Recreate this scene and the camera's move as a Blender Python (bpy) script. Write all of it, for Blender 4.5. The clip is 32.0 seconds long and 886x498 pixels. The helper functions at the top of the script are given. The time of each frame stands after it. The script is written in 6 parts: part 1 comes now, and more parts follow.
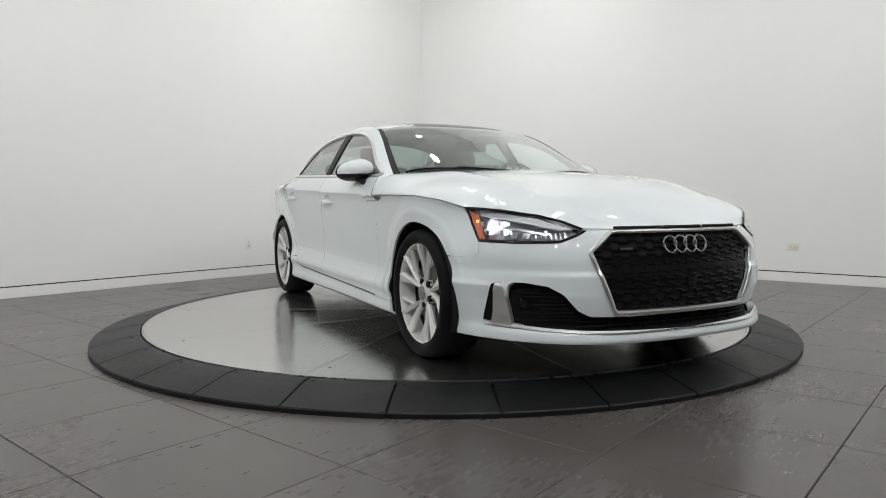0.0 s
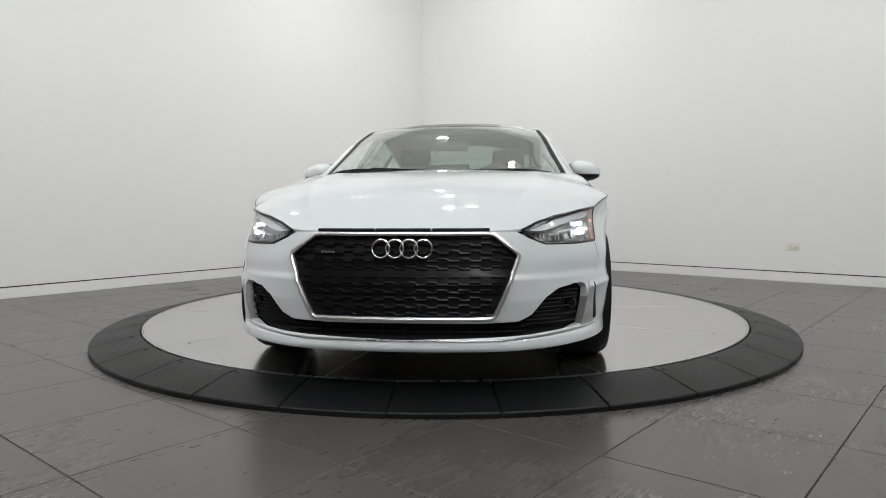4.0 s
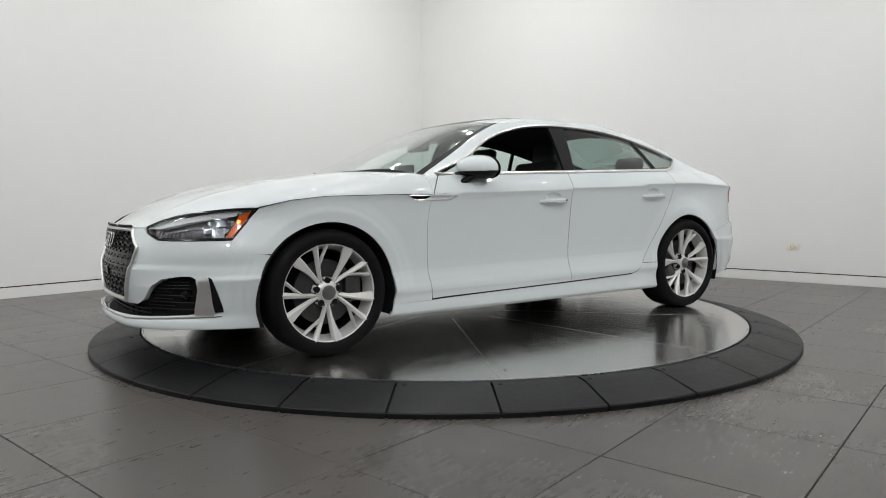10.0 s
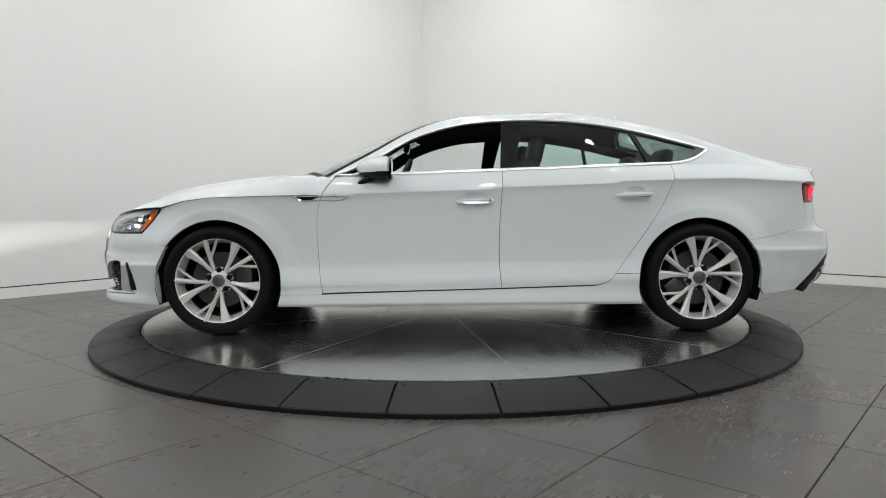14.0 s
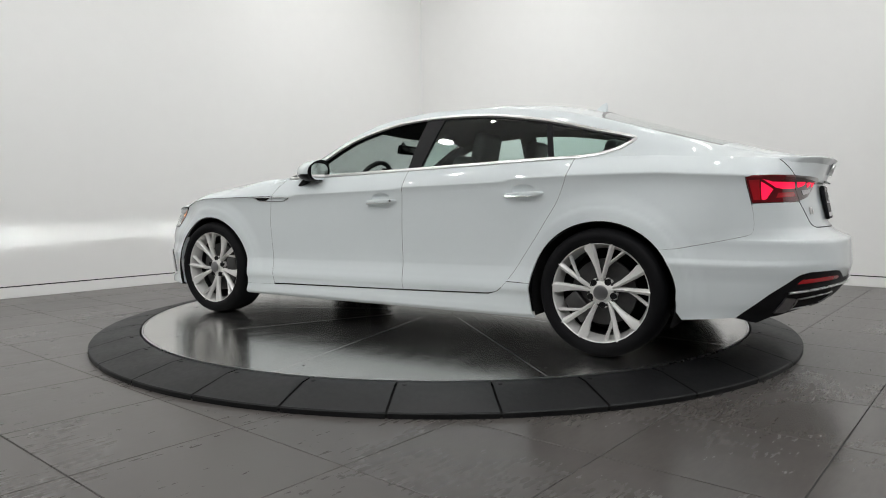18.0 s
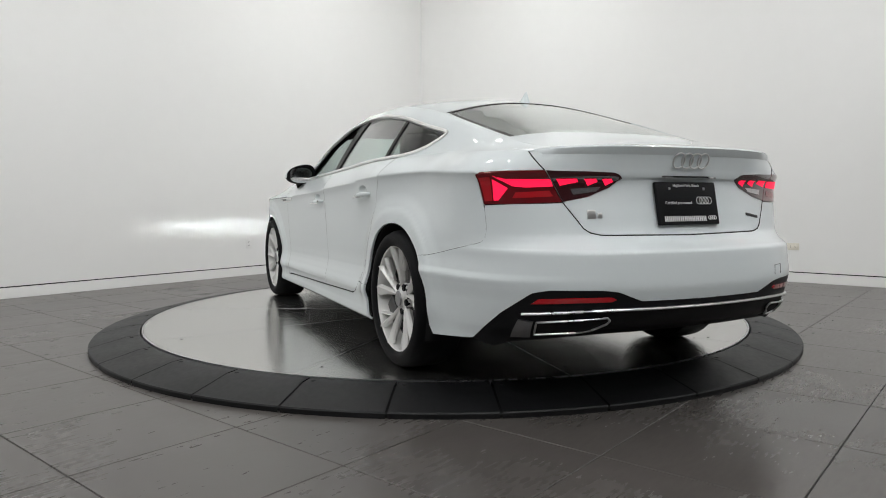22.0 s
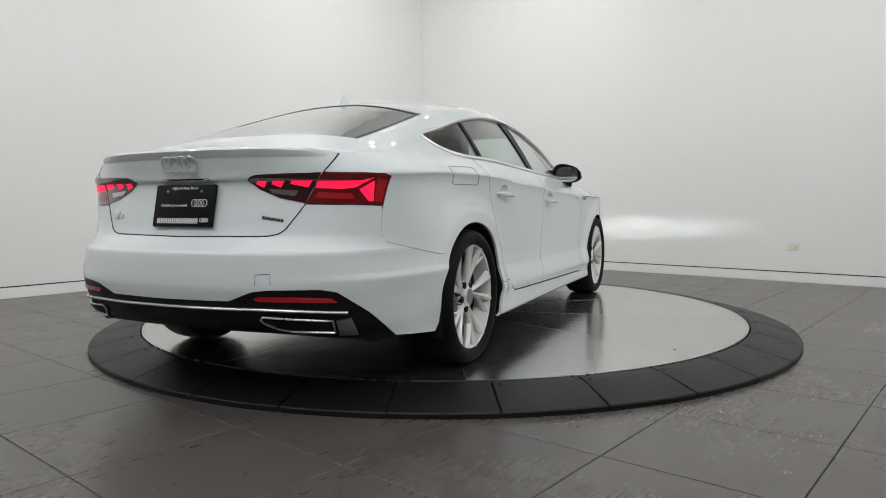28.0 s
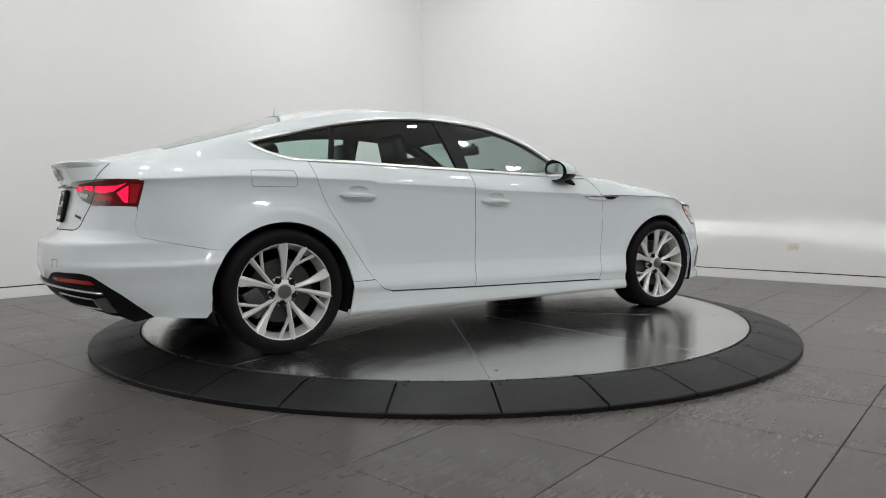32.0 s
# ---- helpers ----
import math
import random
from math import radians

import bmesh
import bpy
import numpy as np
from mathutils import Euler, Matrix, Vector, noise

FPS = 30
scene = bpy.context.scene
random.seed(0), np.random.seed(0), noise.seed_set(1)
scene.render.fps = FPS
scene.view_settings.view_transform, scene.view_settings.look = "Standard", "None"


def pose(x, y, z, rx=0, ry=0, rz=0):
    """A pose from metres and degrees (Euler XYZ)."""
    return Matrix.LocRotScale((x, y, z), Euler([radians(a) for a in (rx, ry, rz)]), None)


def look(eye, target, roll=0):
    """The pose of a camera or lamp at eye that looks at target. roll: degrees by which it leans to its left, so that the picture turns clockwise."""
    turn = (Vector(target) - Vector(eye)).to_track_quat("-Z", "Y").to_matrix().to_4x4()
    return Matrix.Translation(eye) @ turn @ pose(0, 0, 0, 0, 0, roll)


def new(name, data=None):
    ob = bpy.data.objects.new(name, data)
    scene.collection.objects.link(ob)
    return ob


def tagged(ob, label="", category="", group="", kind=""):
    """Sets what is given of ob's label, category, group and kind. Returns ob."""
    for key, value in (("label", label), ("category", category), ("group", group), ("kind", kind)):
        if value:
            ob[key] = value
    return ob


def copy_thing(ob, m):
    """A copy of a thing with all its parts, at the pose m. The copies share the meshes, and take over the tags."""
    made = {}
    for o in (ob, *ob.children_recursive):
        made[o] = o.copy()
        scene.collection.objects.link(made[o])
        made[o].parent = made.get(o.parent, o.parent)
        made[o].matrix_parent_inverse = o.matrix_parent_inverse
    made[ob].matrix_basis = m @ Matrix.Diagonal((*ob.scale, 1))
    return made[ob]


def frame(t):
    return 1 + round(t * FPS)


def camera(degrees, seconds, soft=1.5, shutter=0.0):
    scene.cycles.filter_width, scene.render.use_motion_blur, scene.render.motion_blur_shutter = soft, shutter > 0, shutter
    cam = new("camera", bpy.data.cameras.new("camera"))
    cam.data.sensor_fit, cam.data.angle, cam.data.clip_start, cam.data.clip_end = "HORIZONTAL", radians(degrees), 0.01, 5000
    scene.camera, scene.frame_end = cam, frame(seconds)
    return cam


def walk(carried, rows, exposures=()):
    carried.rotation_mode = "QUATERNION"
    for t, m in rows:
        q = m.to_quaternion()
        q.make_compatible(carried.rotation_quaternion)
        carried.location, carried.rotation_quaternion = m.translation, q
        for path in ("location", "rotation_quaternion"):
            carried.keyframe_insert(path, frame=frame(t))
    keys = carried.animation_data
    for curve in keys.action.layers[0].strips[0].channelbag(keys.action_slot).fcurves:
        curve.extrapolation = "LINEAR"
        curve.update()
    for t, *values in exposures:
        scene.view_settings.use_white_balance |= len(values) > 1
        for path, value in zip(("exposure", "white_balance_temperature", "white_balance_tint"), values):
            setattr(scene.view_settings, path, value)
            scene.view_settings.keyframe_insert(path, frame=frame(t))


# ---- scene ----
# ---- camera: one fixed tripod view ----
CAR_DECK = 0.077          # height of the turntable top over the floor
HEAD0, SPIN = 296.334, -8.2391   # car heading at 0 s and degrees per second
cam = camera(65.96, 32.0, soft=1.0)
EYE = (0.0, -4.9253, 0.8447)
YAW, PITCH = radians(-0.139), radians(-3.855)
AIM = (EYE[0] + math.sin(YAW) * math.cos(PITCH), EYE[1] + math.cos(YAW) * math.cos(PITCH), EYE[2] + math.sin(PITCH))
STAND = look(EYE, AIM, -0.283)
walk(cam, [(0.0, STAND), (32.0, STAND)], exposures=[(0.0, 0.0), (22.0, 0.0), (27.0, -0.05), (32.0, -0.09)])

# ---- light: recessed ceiling spots in a closed white room ----
world = bpy.data.worlds.new("world")
scene.world = world
world.use_nodes = True
world.node_tree.nodes["Background"].inputs[0].default_value = (0.8, 0.8, 0.8, 1)
world.node_tree.nodes["Background"].inputs[1].default_value = 0.02

# room axes: origin in the far corner, x along the wall that leaves the corner to the near side, y along the other wall
ROOM = pose(-0.34, 5.53, 0, 0, 0, -129.8)
ROOM_X, ROOM_Y, ROOM_H = 12.6, 12.6, 4.8
WASH_W, NEAR_W, DOWN_W = 9.0, 20.2, 12.0
_g = [1.2 + 2.04 * k for k in range(6)]
# wall washers three metres from each wall, and plain downlights in the middle
WASHERS = [((a, 3.0), (a, 0.0)) for a in _g] + [((a, ROOM_Y - 3.0), (a, ROOM_Y)) for a in _g] + [((3.0, a), (0.0, a)) for a in _g] + [((ROOM_X - 3.0, a), (ROOM_X, a)) for a in _g]
DOWN = [(2.2 + 4.1 * i, 2.2 + 4.1 * j) for i in range(3) for j in range(3)]
SPOTS = [p for p, q in WASHERS] + DOWN + [(4.2 + 2.1 * i, 4.2 + 2.1 * j) for i in range(3) for j in range(3) if (i, j) != (1, 1)] + [(1.3 + 2.0 * i, 1.3) for i in range(6)] + [(1.3, 3.3 + 2.0 * i) for i in range(5)]


def spot_lamp(x, y, tx, ty, watts, spread=180):
    data = bpy.data.lights.new("ceiling_lamp", "AREA")
    data.shape, data.size, data.energy, data.color = "DISK", 0.16, watts, (0.985, 0.995, 1.0)
    data.spread = radians(spread)
    ob = new("ceiling_lamp", data)
    ob.matrix_world = ROOM @ look((x, y, ROOM_H - 0.09), (tx, ty, 0.0))


for k, ((lx, ly), (mx_, my_)) in enumerate(WASHERS):
    # the two rows on the near side are turned on to the car
    near = 6 <= k < 12 or k >= 18
    spot_lamp(lx, ly, *((4.1, 3.9) if near else (mx_, my_)), NEAR_W if near else WASH_W * (0.9 if k >= 12 else 1.0), 180 if near else 135)
for lx, ly in DOWN:
    spot_lamp(lx, ly, lx, ly + 0.001, DOWN_W)


# ---- materials ----
def mat(name, color, rough=0.5, metal=0.0, var=0.06, scale=8.0, bump=0.0, bscale=60.0, coat=0.0, rvar=0.06, rand=0.0, ior=1.45, stretch=None):
    m = bpy.data.materials.new(name)
    m.use_nodes = True
    nt = m.node_tree
    b = nt.nodes["Principled BSDF"]
    b.inputs["Metallic"].default_value = metal
    b.inputs["IOR"].default_value = ior
    b.inputs["Coat Weight"].default_value = coat
    b.inputs["Coat Roughness"].default_value = 0.03
    tc = nt.nodes.new("ShaderNodeTexCoord")
    mp = nt.nodes.new("ShaderNodeMapping")
    if stretch:
        mp.inputs["Scale"].default_value = stretch
    nt.links.new(tc.outputs["Object"], mp.inputs["Vector"])
    n1 = nt.nodes.new("ShaderNodeTexNoise")
    n1.inputs["Scale"].default_value, n1.inputs["Detail"].default_value = scale, 6
    n2 = nt.nodes.new("ShaderNodeTexNoise")
    n2.inputs["Scale"].default_value, n2.inputs["Detail"].default_value = scale * 9, 4
    for n in (n1, n2):
        nt.links.new(mp.outputs[0], n.inputs["Vector"])
    add = nt.nodes.new("ShaderNodeMath")
    add.operation = "ADD"
    nt.links.new(n1.outputs[0], add.inputs[0])
    nt.links.new(n2.outputs[0], add.inputs[1])
    mr = nt.nodes.new("ShaderNodeMapRange")
    mr.inputs[1].default_value, mr.inputs[2].default_value = 0.6, 1.4
    mr.inputs[3].default_value, mr.inputs[4].default_value = 1 - var, 1 + var
    nt.links.new(add.outputs[0], mr.inputs[0])
    val = mr.outputs[0]
    if rand:
        oi = nt.nodes.new("ShaderNodeObjectInfo")
        r2 = nt.nodes.new("ShaderNodeMapRange")
        r2.inputs[3].default_value, r2.inputs[4].default_value = 1 - rand, 1 + rand
        nt.links.new(oi.outputs["Random"], r2.inputs[0])
        mu = nt.nodes.new("ShaderNodeMath")
        mu.operation = "MULTIPLY"
        nt.links.new(val, mu.inputs[0])
        nt.links.new(r2.outputs[0], mu.inputs[1])
        val = mu.outputs[0]
    vm = nt.nodes.new("ShaderNodeVectorMath")
    vm.operation = "SCALE"
    vm.inputs[0].default_value = color
    nt.links.new(val, vm.inputs["Scale"])
    nt.links.new(vm.outputs[0], b.inputs["Base Color"])
    rr = nt.nodes.new("ShaderNodeMapRange")
    rr.inputs[1].default_value, rr.inputs[2].default_value = 0.6, 1.4
    rr.inputs[3].default_value, rr.inputs[4].default_value = max(rough - rvar, 0.02), rough + rvar
    nt.links.new(add.outputs[0], rr.inputs[0])
    nt.links.new(rr.outputs[0], b.inputs["Roughness"])
    if bump:
        n3 = nt.nodes.new("ShaderNodeTexNoise")
        n3.inputs["Scale"].default_value, n3.inputs["Detail"].default_value = bscale, 5
        nt.links.new(mp.outputs[0], n3.inputs["Vector"])
        bp = nt.nodes.new("ShaderNodeBump")
        bp.inputs["Strength"].default_value, bp.inputs["Distance"].default_value = bump, 0.01
        nt.links.new(n3.outputs[0], bp.inputs["Height"])
        nt.links.new(bp.outputs[0], b.inputs["Normal"])
    return m


def glow(name, color, strength):
    m = bpy.data.materials.new(name)
    m.use_nodes = True
    b = m.node_tree.nodes["Principled BSDF"]
    b.inputs["Base Color"].default_value = (*color, 1)
    b.inputs["Emission Color"].default_value = (*color, 1)
    b.inputs["Emission Strength"].default_value = strength
    return m


def glass(name, color, rough=0.0, gloss=3.4):
    """Thin pane: clear film plus mirror gloss."""
    m = bpy.data.materials.new(name)
    m.use_nodes = True
    nt = m.node_tree
    nt.nodes.remove(nt.nodes["Principled BSDF"])
    out = nt.nodes["Material Output"]
    tr = nt.nodes.new("ShaderNodeBsdfTransparent")
    tr.inputs[0].default_value = (*color, 1)
    gl = nt.nodes.new("ShaderNodeBsdfGlossy")
    gl.inputs["Color"].default_value = (1, 1, 1, 1)
    gl.inputs["Roughness"].default_value = rough
    lw = nt.nodes.new("ShaderNodeLayerWeight")
    lw.inputs[0].default_value = 0.5
    pw = nt.nodes.new("ShaderNodeMath")
    pw.operation = "POWER"
    pw.inputs[1].default_value = gloss
    nt.links.new(lw.outputs["Facing"], pw.inputs[0])
    fr = nt.nodes.new("ShaderNodeMath")
    fr.operation = "MULTIPLY_ADD"
    fr.inputs[1].default_value, fr.inputs[2].default_value = 0.945, 0.055
    nt.links.new(pw.outputs[0], fr.inputs[0])
    mx = nt.nodes.new("ShaderNodeMixShader")
    nt.links.new(fr.outputs[0], mx.inputs[0])
    nt.links.new(tr.outputs[0], mx.inputs[1])
    nt.links.new(gl.outputs[0], mx.inputs[2])
    nt.links.new(mx.outputs[0], out.inputs[0])
    return m


PAINT = mat("white_paint", (0.715, 0.765, 0.775), 0.5, 0, 0.008, 3, coat=1.0, rvar=0.02, ior=1.15)
CHROME = mat("chrome", (0.78, 0.78, 0.79), 0.08, 1.0, 0.015, 3, rvar=0.015)
SATIN = mat("satin_aluminium", (0.62, 0.62, 0.63), 0.28, 1.0, 0.015, 3, rvar=0.02)
BLACK = mat("gloss_black", (0.006, 0.006, 0.007), 0.16, 0, 0.1, 20, ior=1.38)
PLASTIC = mat("black_plastic", (0.009, 0.009, 0.010), 0.42, 0, 0.12, 30, bump=0.03, bscale=300, ior=1.22)
RUBBER = mat("tyre_rubber", (0.007, 0.007, 0.008), 0.6, 0, 0.12, 20, bump=0.05, bscale=200, ior=1.2)
LINER = mat("dark_liner", (0.005, 0.005, 0.0055), 0.9, 0, 0.15, 12)
ALLOY = mat("alloy_wheel", (0.72, 0.715, 0.70), 0.36, 0.25, 0.03, 20)
STEEL_DARK = mat("brake_steel", (0.12, 0.12, 0.12), 0.42, 1.0, 0.15, 30)
LEATHER = mat("black_leather", (0.018, 0.018, 0.019), 0.5, 0, 0.12, 15, bump=0.15, bscale=180)
TRIM = mat("dark_interior_plastic", (0.022, 0.022, 0.024), 0.55, 0, 0.1, 15, bump=0.08, bscale=200)
GLASS = glass("car_glass", (0.88, 0.95, 0.93), gloss=3.0)
GLASS_REAR = glass("rear_screen_glass", (0.86, 0.94, 0.92), gloss=2.9)
GLASS_DARK = glass("privacy_glass", (0.74, 0.87, 0.83), gloss=3.8)
LENS = glass("clear_lens", (0.93, 0.94, 0.95))
RED_LENS = mat("red_lens", (0.13, 0.005, 0.008), 0.08, 0, 0.05, 30, coat=1.0)
RED_DARK = mat("smoked_red_lens", (0.035, 0.004, 0.006), 0.08, 0, 0.05, 30, coat=1.0)
RED_GLOW = glow("tail_light_glow", (0.90, 0.006, 0.050), 1.15)
AMBER = mat("amber_reflector", (0.75, 0.14, 0.015), 0.15, 0, 0.12, 60, coat=1.0)
AMBER_GLOW = glow("amber_glow", (1.0, 0.35, 0.04), 2.2)
LAMP_GLOW = glow("headlamp_glow", (0.86, 0.95, 1.0), 9.0)
LAMP_INNER = mat("lamp_inner", (0.40, 0.40, 0.41), 0.35, 0.3, 0.05, 20)
REFLECTOR = mat("lamp_reflector", (0.6, 0.6, 0.62), 0.18, 1.0, 0.1, 40)
WALL = mat("white_wall_paint", (0.80, 0.80, 0.785), 0.85, 0, 0.012, 0.7, bump=0.03, bscale=90, ior=1.25)
WALL_DARK = mat("charcoal_wall_paint", (0.13, 0.13, 0.132), 0.7, 0, 0.03, 0.8)
CEIL = mat("white_ceiling_paint", (0.88, 0.88, 0.87), 0.8, 0, 0.012, 1.0)
TILE = mat("grey_porcelain_tile", (0.091, 0.083, 0.077), 0.30, 0, 0.10, 1.3, rvar=0.05, rand=0.05, stretch=(1, 4.5, 1))
GROUT = mat("dark_grout", (0.02, 0.02, 0.02), 0.9, 0, 0.1, 40)
RAMP = mat("black_rubber_ramp", (0.0085, 0.0088, 0.0095), 0.45, 0, 0.14, 4, bump=0.03, bscale=150, rand=0.10, ior=1.33)
PLATE = mat("brushed_steel_plate", (0.60, 0.595, 0.575), 0.20, 0.975, 0.08, 0.5, rvar=0.06, rand=0.06, stretch=(1, 3, 1))
BULB = glow("spot_lens_glow", (1.0, 0.98, 0.96), 46.0)
BEAM = glow("beam_glow", (0.93, 1.0, 0.97), 110000.0)
BRIGHT = mat("bright_trim", (0.80, 0.80, 0.79), 0.33, 1.0, 0.015, 3, rvar=0.02)
GRILLE_BLACK = mat("grille_black", (0.006, 0.006, 0.007), 0.24, 0, 0.1, 20, ior=1.22)
WING = mat("lamp_wing", (0.80, 0.81, 0.82), 0.3, 0.0, 0.04, 30)
RED_SIDE = mat("bright_red_lens", (0.42, 0.010, 0.016), 0.08, 0, 0.05, 30, coat=1.0)
BEAM.node_tree.nodes["Principled BSDF"].inputs["Base Color"].default_value = (0, 0, 0, 1)
SILVER = mat("silver_paint", (0.78, 0.78, 0.78), 0.30, 0.75, 0.01, 3, rvar=0.02)
OUTLET_M = mat("ivory_outlet_plastic", (0.72, 0.69, 0.60), 0.35, 0, 0.03, 40)
WHITE_PRINT = mat("white_print", (0.75, 0.75, 0.75), 0.5, 0, 0.05, 50)
SUEDE = mat("black_headliner", (0.02, 0.02, 0.021), 0.9, 0, 0.1, 60)
CAP = mat("grey_hub_cap", (0.30, 0.30, 0.31), 0.35, 1.0, 0.05, 40)


def damp_film(m, where, radius):
    """A thin drying film with ragged edges: glossier and a little darker than the dry tile, round a place on the floor."""
    nt = m.node_tree
    b = nt.nodes["Principled BSDF"]
    geo = nt.nodes.new("ShaderNodeNewGeometry")
    big = nt.nodes.new("ShaderNodeTexNoise")
    big.inputs["Scale"].default_value, big.inputs["Detail"].default_value, big.inputs["Roughness"].default_value = 0.9, 9, 0.64
    big.inputs["Distortion"].default_value = 0.4
    nt.links.new(geo.outputs["Position"], big.inputs["Vector"])
    far = nt.nodes.new("ShaderNodeVectorMath")
    far.operation = "DISTANCE"
    far.inputs[1].default_value = where
    nt.links.new(geo.outputs["Position"], far.inputs[0])
    fall = nt.nodes.new("ShaderNodeMapRange")
    fall.inputs[1].default_value, fall.inputs[2].default_value = radius * 0.5, radius
    fall.inputs[3].default_value, fall.inputs[4].default_value = 0.05, -0.12
    nt.links.new(far.outputs["Value"], fall.inputs[0])
    add = nt.nodes.new("ShaderNodeMath")
    add.operation = "ADD"
    nt.links.new(big.outputs[0], add.inputs[0])
    nt.links.new(fall.outputs[0], add.inputs[1])
    mask = nt.nodes.new("ShaderNodeMapRange")
    mask.inputs[1].default_value, mask.inputs[2].default_value = 0.45, 0.64
    nt.links.new(add.outputs[0], mask.inputs[0])
    for name in ("Roughness", "Base Color"):
        old = b.inputs[name].links[0].from_socket
        if name == "Roughness":
            mix = nt.nodes.new("ShaderNodeMapRange")
            mix.inputs[3].default_value, mix.inputs[4].default_value = 1.0, 0.72
            nt.links.new(mask.outputs[0], mix.inputs[0])
            mul = nt.nodes.new("ShaderNodeMath")
            mul.operation = "MULTIPLY"
            nt.links.new(old, mul.inputs[0])
            nt.links.new(mix.outputs[0], mul.inputs[1])
            nt.links.new(mul.outputs[0], b.inputs[name])
        else:
            mix = nt.nodes.new("ShaderNodeMapRange")
            mix.inputs[3].default_value, mix.inputs[4].default_value = 1.0, 0.88
            nt.links.new(mask.outputs[0], mix.inputs[0])
            mul = nt.nodes.new("ShaderNodeVectorMath")
            mul.operation = "SCALE"
            nt.links.new(old, mul.inputs[0])
            nt.links.new(mix.outputs[0], mul.inputs["Scale"])
            nt.links.new(mul.outputs[0], b.inputs[name])


damp_film(TILE, (0.9, -2.7, 0.0), 1.9)


# ---- building helpers ----
def part(name, bm, material, parent, label="", at=(0, 0, 0), sharp=32.0):
    """Links a bmesh as one mesh object under parent."""
    bm.normal_update()
    for f in bm.faces:
        f.smooth = True
    for e in bm.edges:
        if len(e.link_faces) == 2 and e.calc_face_angle(0) > radians(sharp):
            e.smooth = False
    me = bpy.data.meshes.new(name)
    lay = bm.verts.layers.float_vector.get("nrm")
    norms = [tuple(v[lay]) for v in bm.verts] if lay else None
    bm.to_mesh(me)
    bm.free()
    if norms:
        me.normals_split_custom_set_from_vertices(norms)
        me.attributes.remove(me.attributes["nrm"])
    me.materials.append(material)
    ob = new(name, me)
    ob.parent = parent
    ob.location = at
    if label:
        ob["label"] = label
    return ob


def thing(name, label, category, group="", kind="", m=None):
    ob = new(name)
    ob.empty_display_size = 0.1
    if m is not None:
        ob.matrix_world = m
    return tagged(ob, label, category, group, kind)


def box(bm, x0, x1, y0, y1, z0, z1, bevel=0.0, seg=2, m=None):
    vs = [bm.verts.new((x, y, z)) for z in (z0, z1) for y in (y0, y1) for x in (x0, x1)]
    fs = [bm.faces.new([vs[i] for i in q]) for q in ((0, 2, 3, 1), (4, 5, 7, 6), (0, 1, 5, 4), (2, 6, 7, 3), (0, 4, 6, 2), (1, 3, 7, 5))]
    if bevel:
        es = list({e for f in fs for e in f.edges})
        out = bmesh.ops.bevel(bm, geom=es, offset=bevel, segments=seg, affect="EDGES", profile=0.5)
        vs = list({v for f in out["faces"] for v in f.verts} | {v for v in vs if v.is_valid})
    if m is not None:
        bmesh.ops.transform(bm, matrix=m, verts=[v for v in vs if v.is_valid])
    return bm


def lathe(bm, prof, n=48, axis="Z", m=None, a0=0.0, a1=360.0, closed=True):
    """Turns a list of (radius, height) about an axis."""
    full = abs(a1 - a0) >= 359.9
    k = n if full else n + 1
    rings = []
    for i in range(k):
        a = radians(a0 + (a1 - a0) * i / n)
        ring = []
        for r, h in prof:
            p = Vector((r * math.cos(a), r * math.sin(a), h))
            if axis == "Y":
                p = Vector((p.x, p.z, p.y))
            if axis == "X":
                p = Vector((p.z, p.x, p.y))
            if m is not None:
                p = m @ p
            ring.append(bm.verts.new(p))
        rings.append(ring)
    for i in range(n if full else n):
        a, b = rings[i], rings[(i + 1) % k]
        for j in range(len(prof) - 1):
            bm.faces.new((a[j], a[j + 1], b[j + 1], b[j]))
    bmesh.ops.remove_doubles(bm, verts=bm.verts, dist=1e-6)
    bmesh.ops.recalc_face_normals(bm, faces=bm.faces)
    return bm


def tube(bm, pts, r, n=8, cap=True, flat=1.0, up=None):
    """A round or flattened bar along points."""
    pts = [Vector(p) for p in pts]
    rings = []
    for i, p in enumerate(pts):
        t = (pts[min(i + 1, len(pts) - 1)] - pts[max(i - 1, 0)]).normalized()
        u = Vector(up) if up else (Vector((0, 0, 1)) if abs(t.z) < 0.9 else Vector((1, 0, 0)))
        s = t.cross(u).normalized()
        w = s.cross(t).normalized()
        rr = r[i] if isinstance(r, (list, tuple)) else r
        rings.append([bm.verts.new(p + s * (rr * math.cos(2 * math.pi * k / n)) + w * (rr * flat * math.sin(2 * math.pi * k / n))) for k in range(n)])
    for a, b in zip(rings, rings[1:]):
        for k in range(n):
            bm.faces.new((a[k], a[(k + 1) % n], b[(k + 1) % n], b[k]))
    if cap:
        bm.faces.new(rings[0][::-1])
        bm.faces.new(rings[-1])
    return bm


def ringtube(bm, pts, r, n=6, up=None):
    """A closed bar along a loop of points."""
    pts = [Vector(p) for p in pts]
    rings = []
    m_ = len(pts)
    for i, p in enumerate(pts):
        t = (pts[(i + 1) % m_] - pts[i - 1]).normalized()
        u = Vector(up) if up else (Vector((0, 0, 1)) if abs(t.z) < 0.9 else Vector((1, 0, 0)))
        s = t.cross(u).normalized()
        w = s.cross(t).normalized()
        rings.append([bm.verts.new(p + (s * math.cos(2 * math.pi * k / n) + w * math.sin(2 * math.pi * k / n)) * r) for k in range(n)])
    for i in range(m_):
        a, b = rings[i], rings[(i + 1) % m_]
        for k in range(n):
            bm.faces.new((a[k], a[(k + 1) % n], b[(k + 1) % n], b[k]))
    return bm


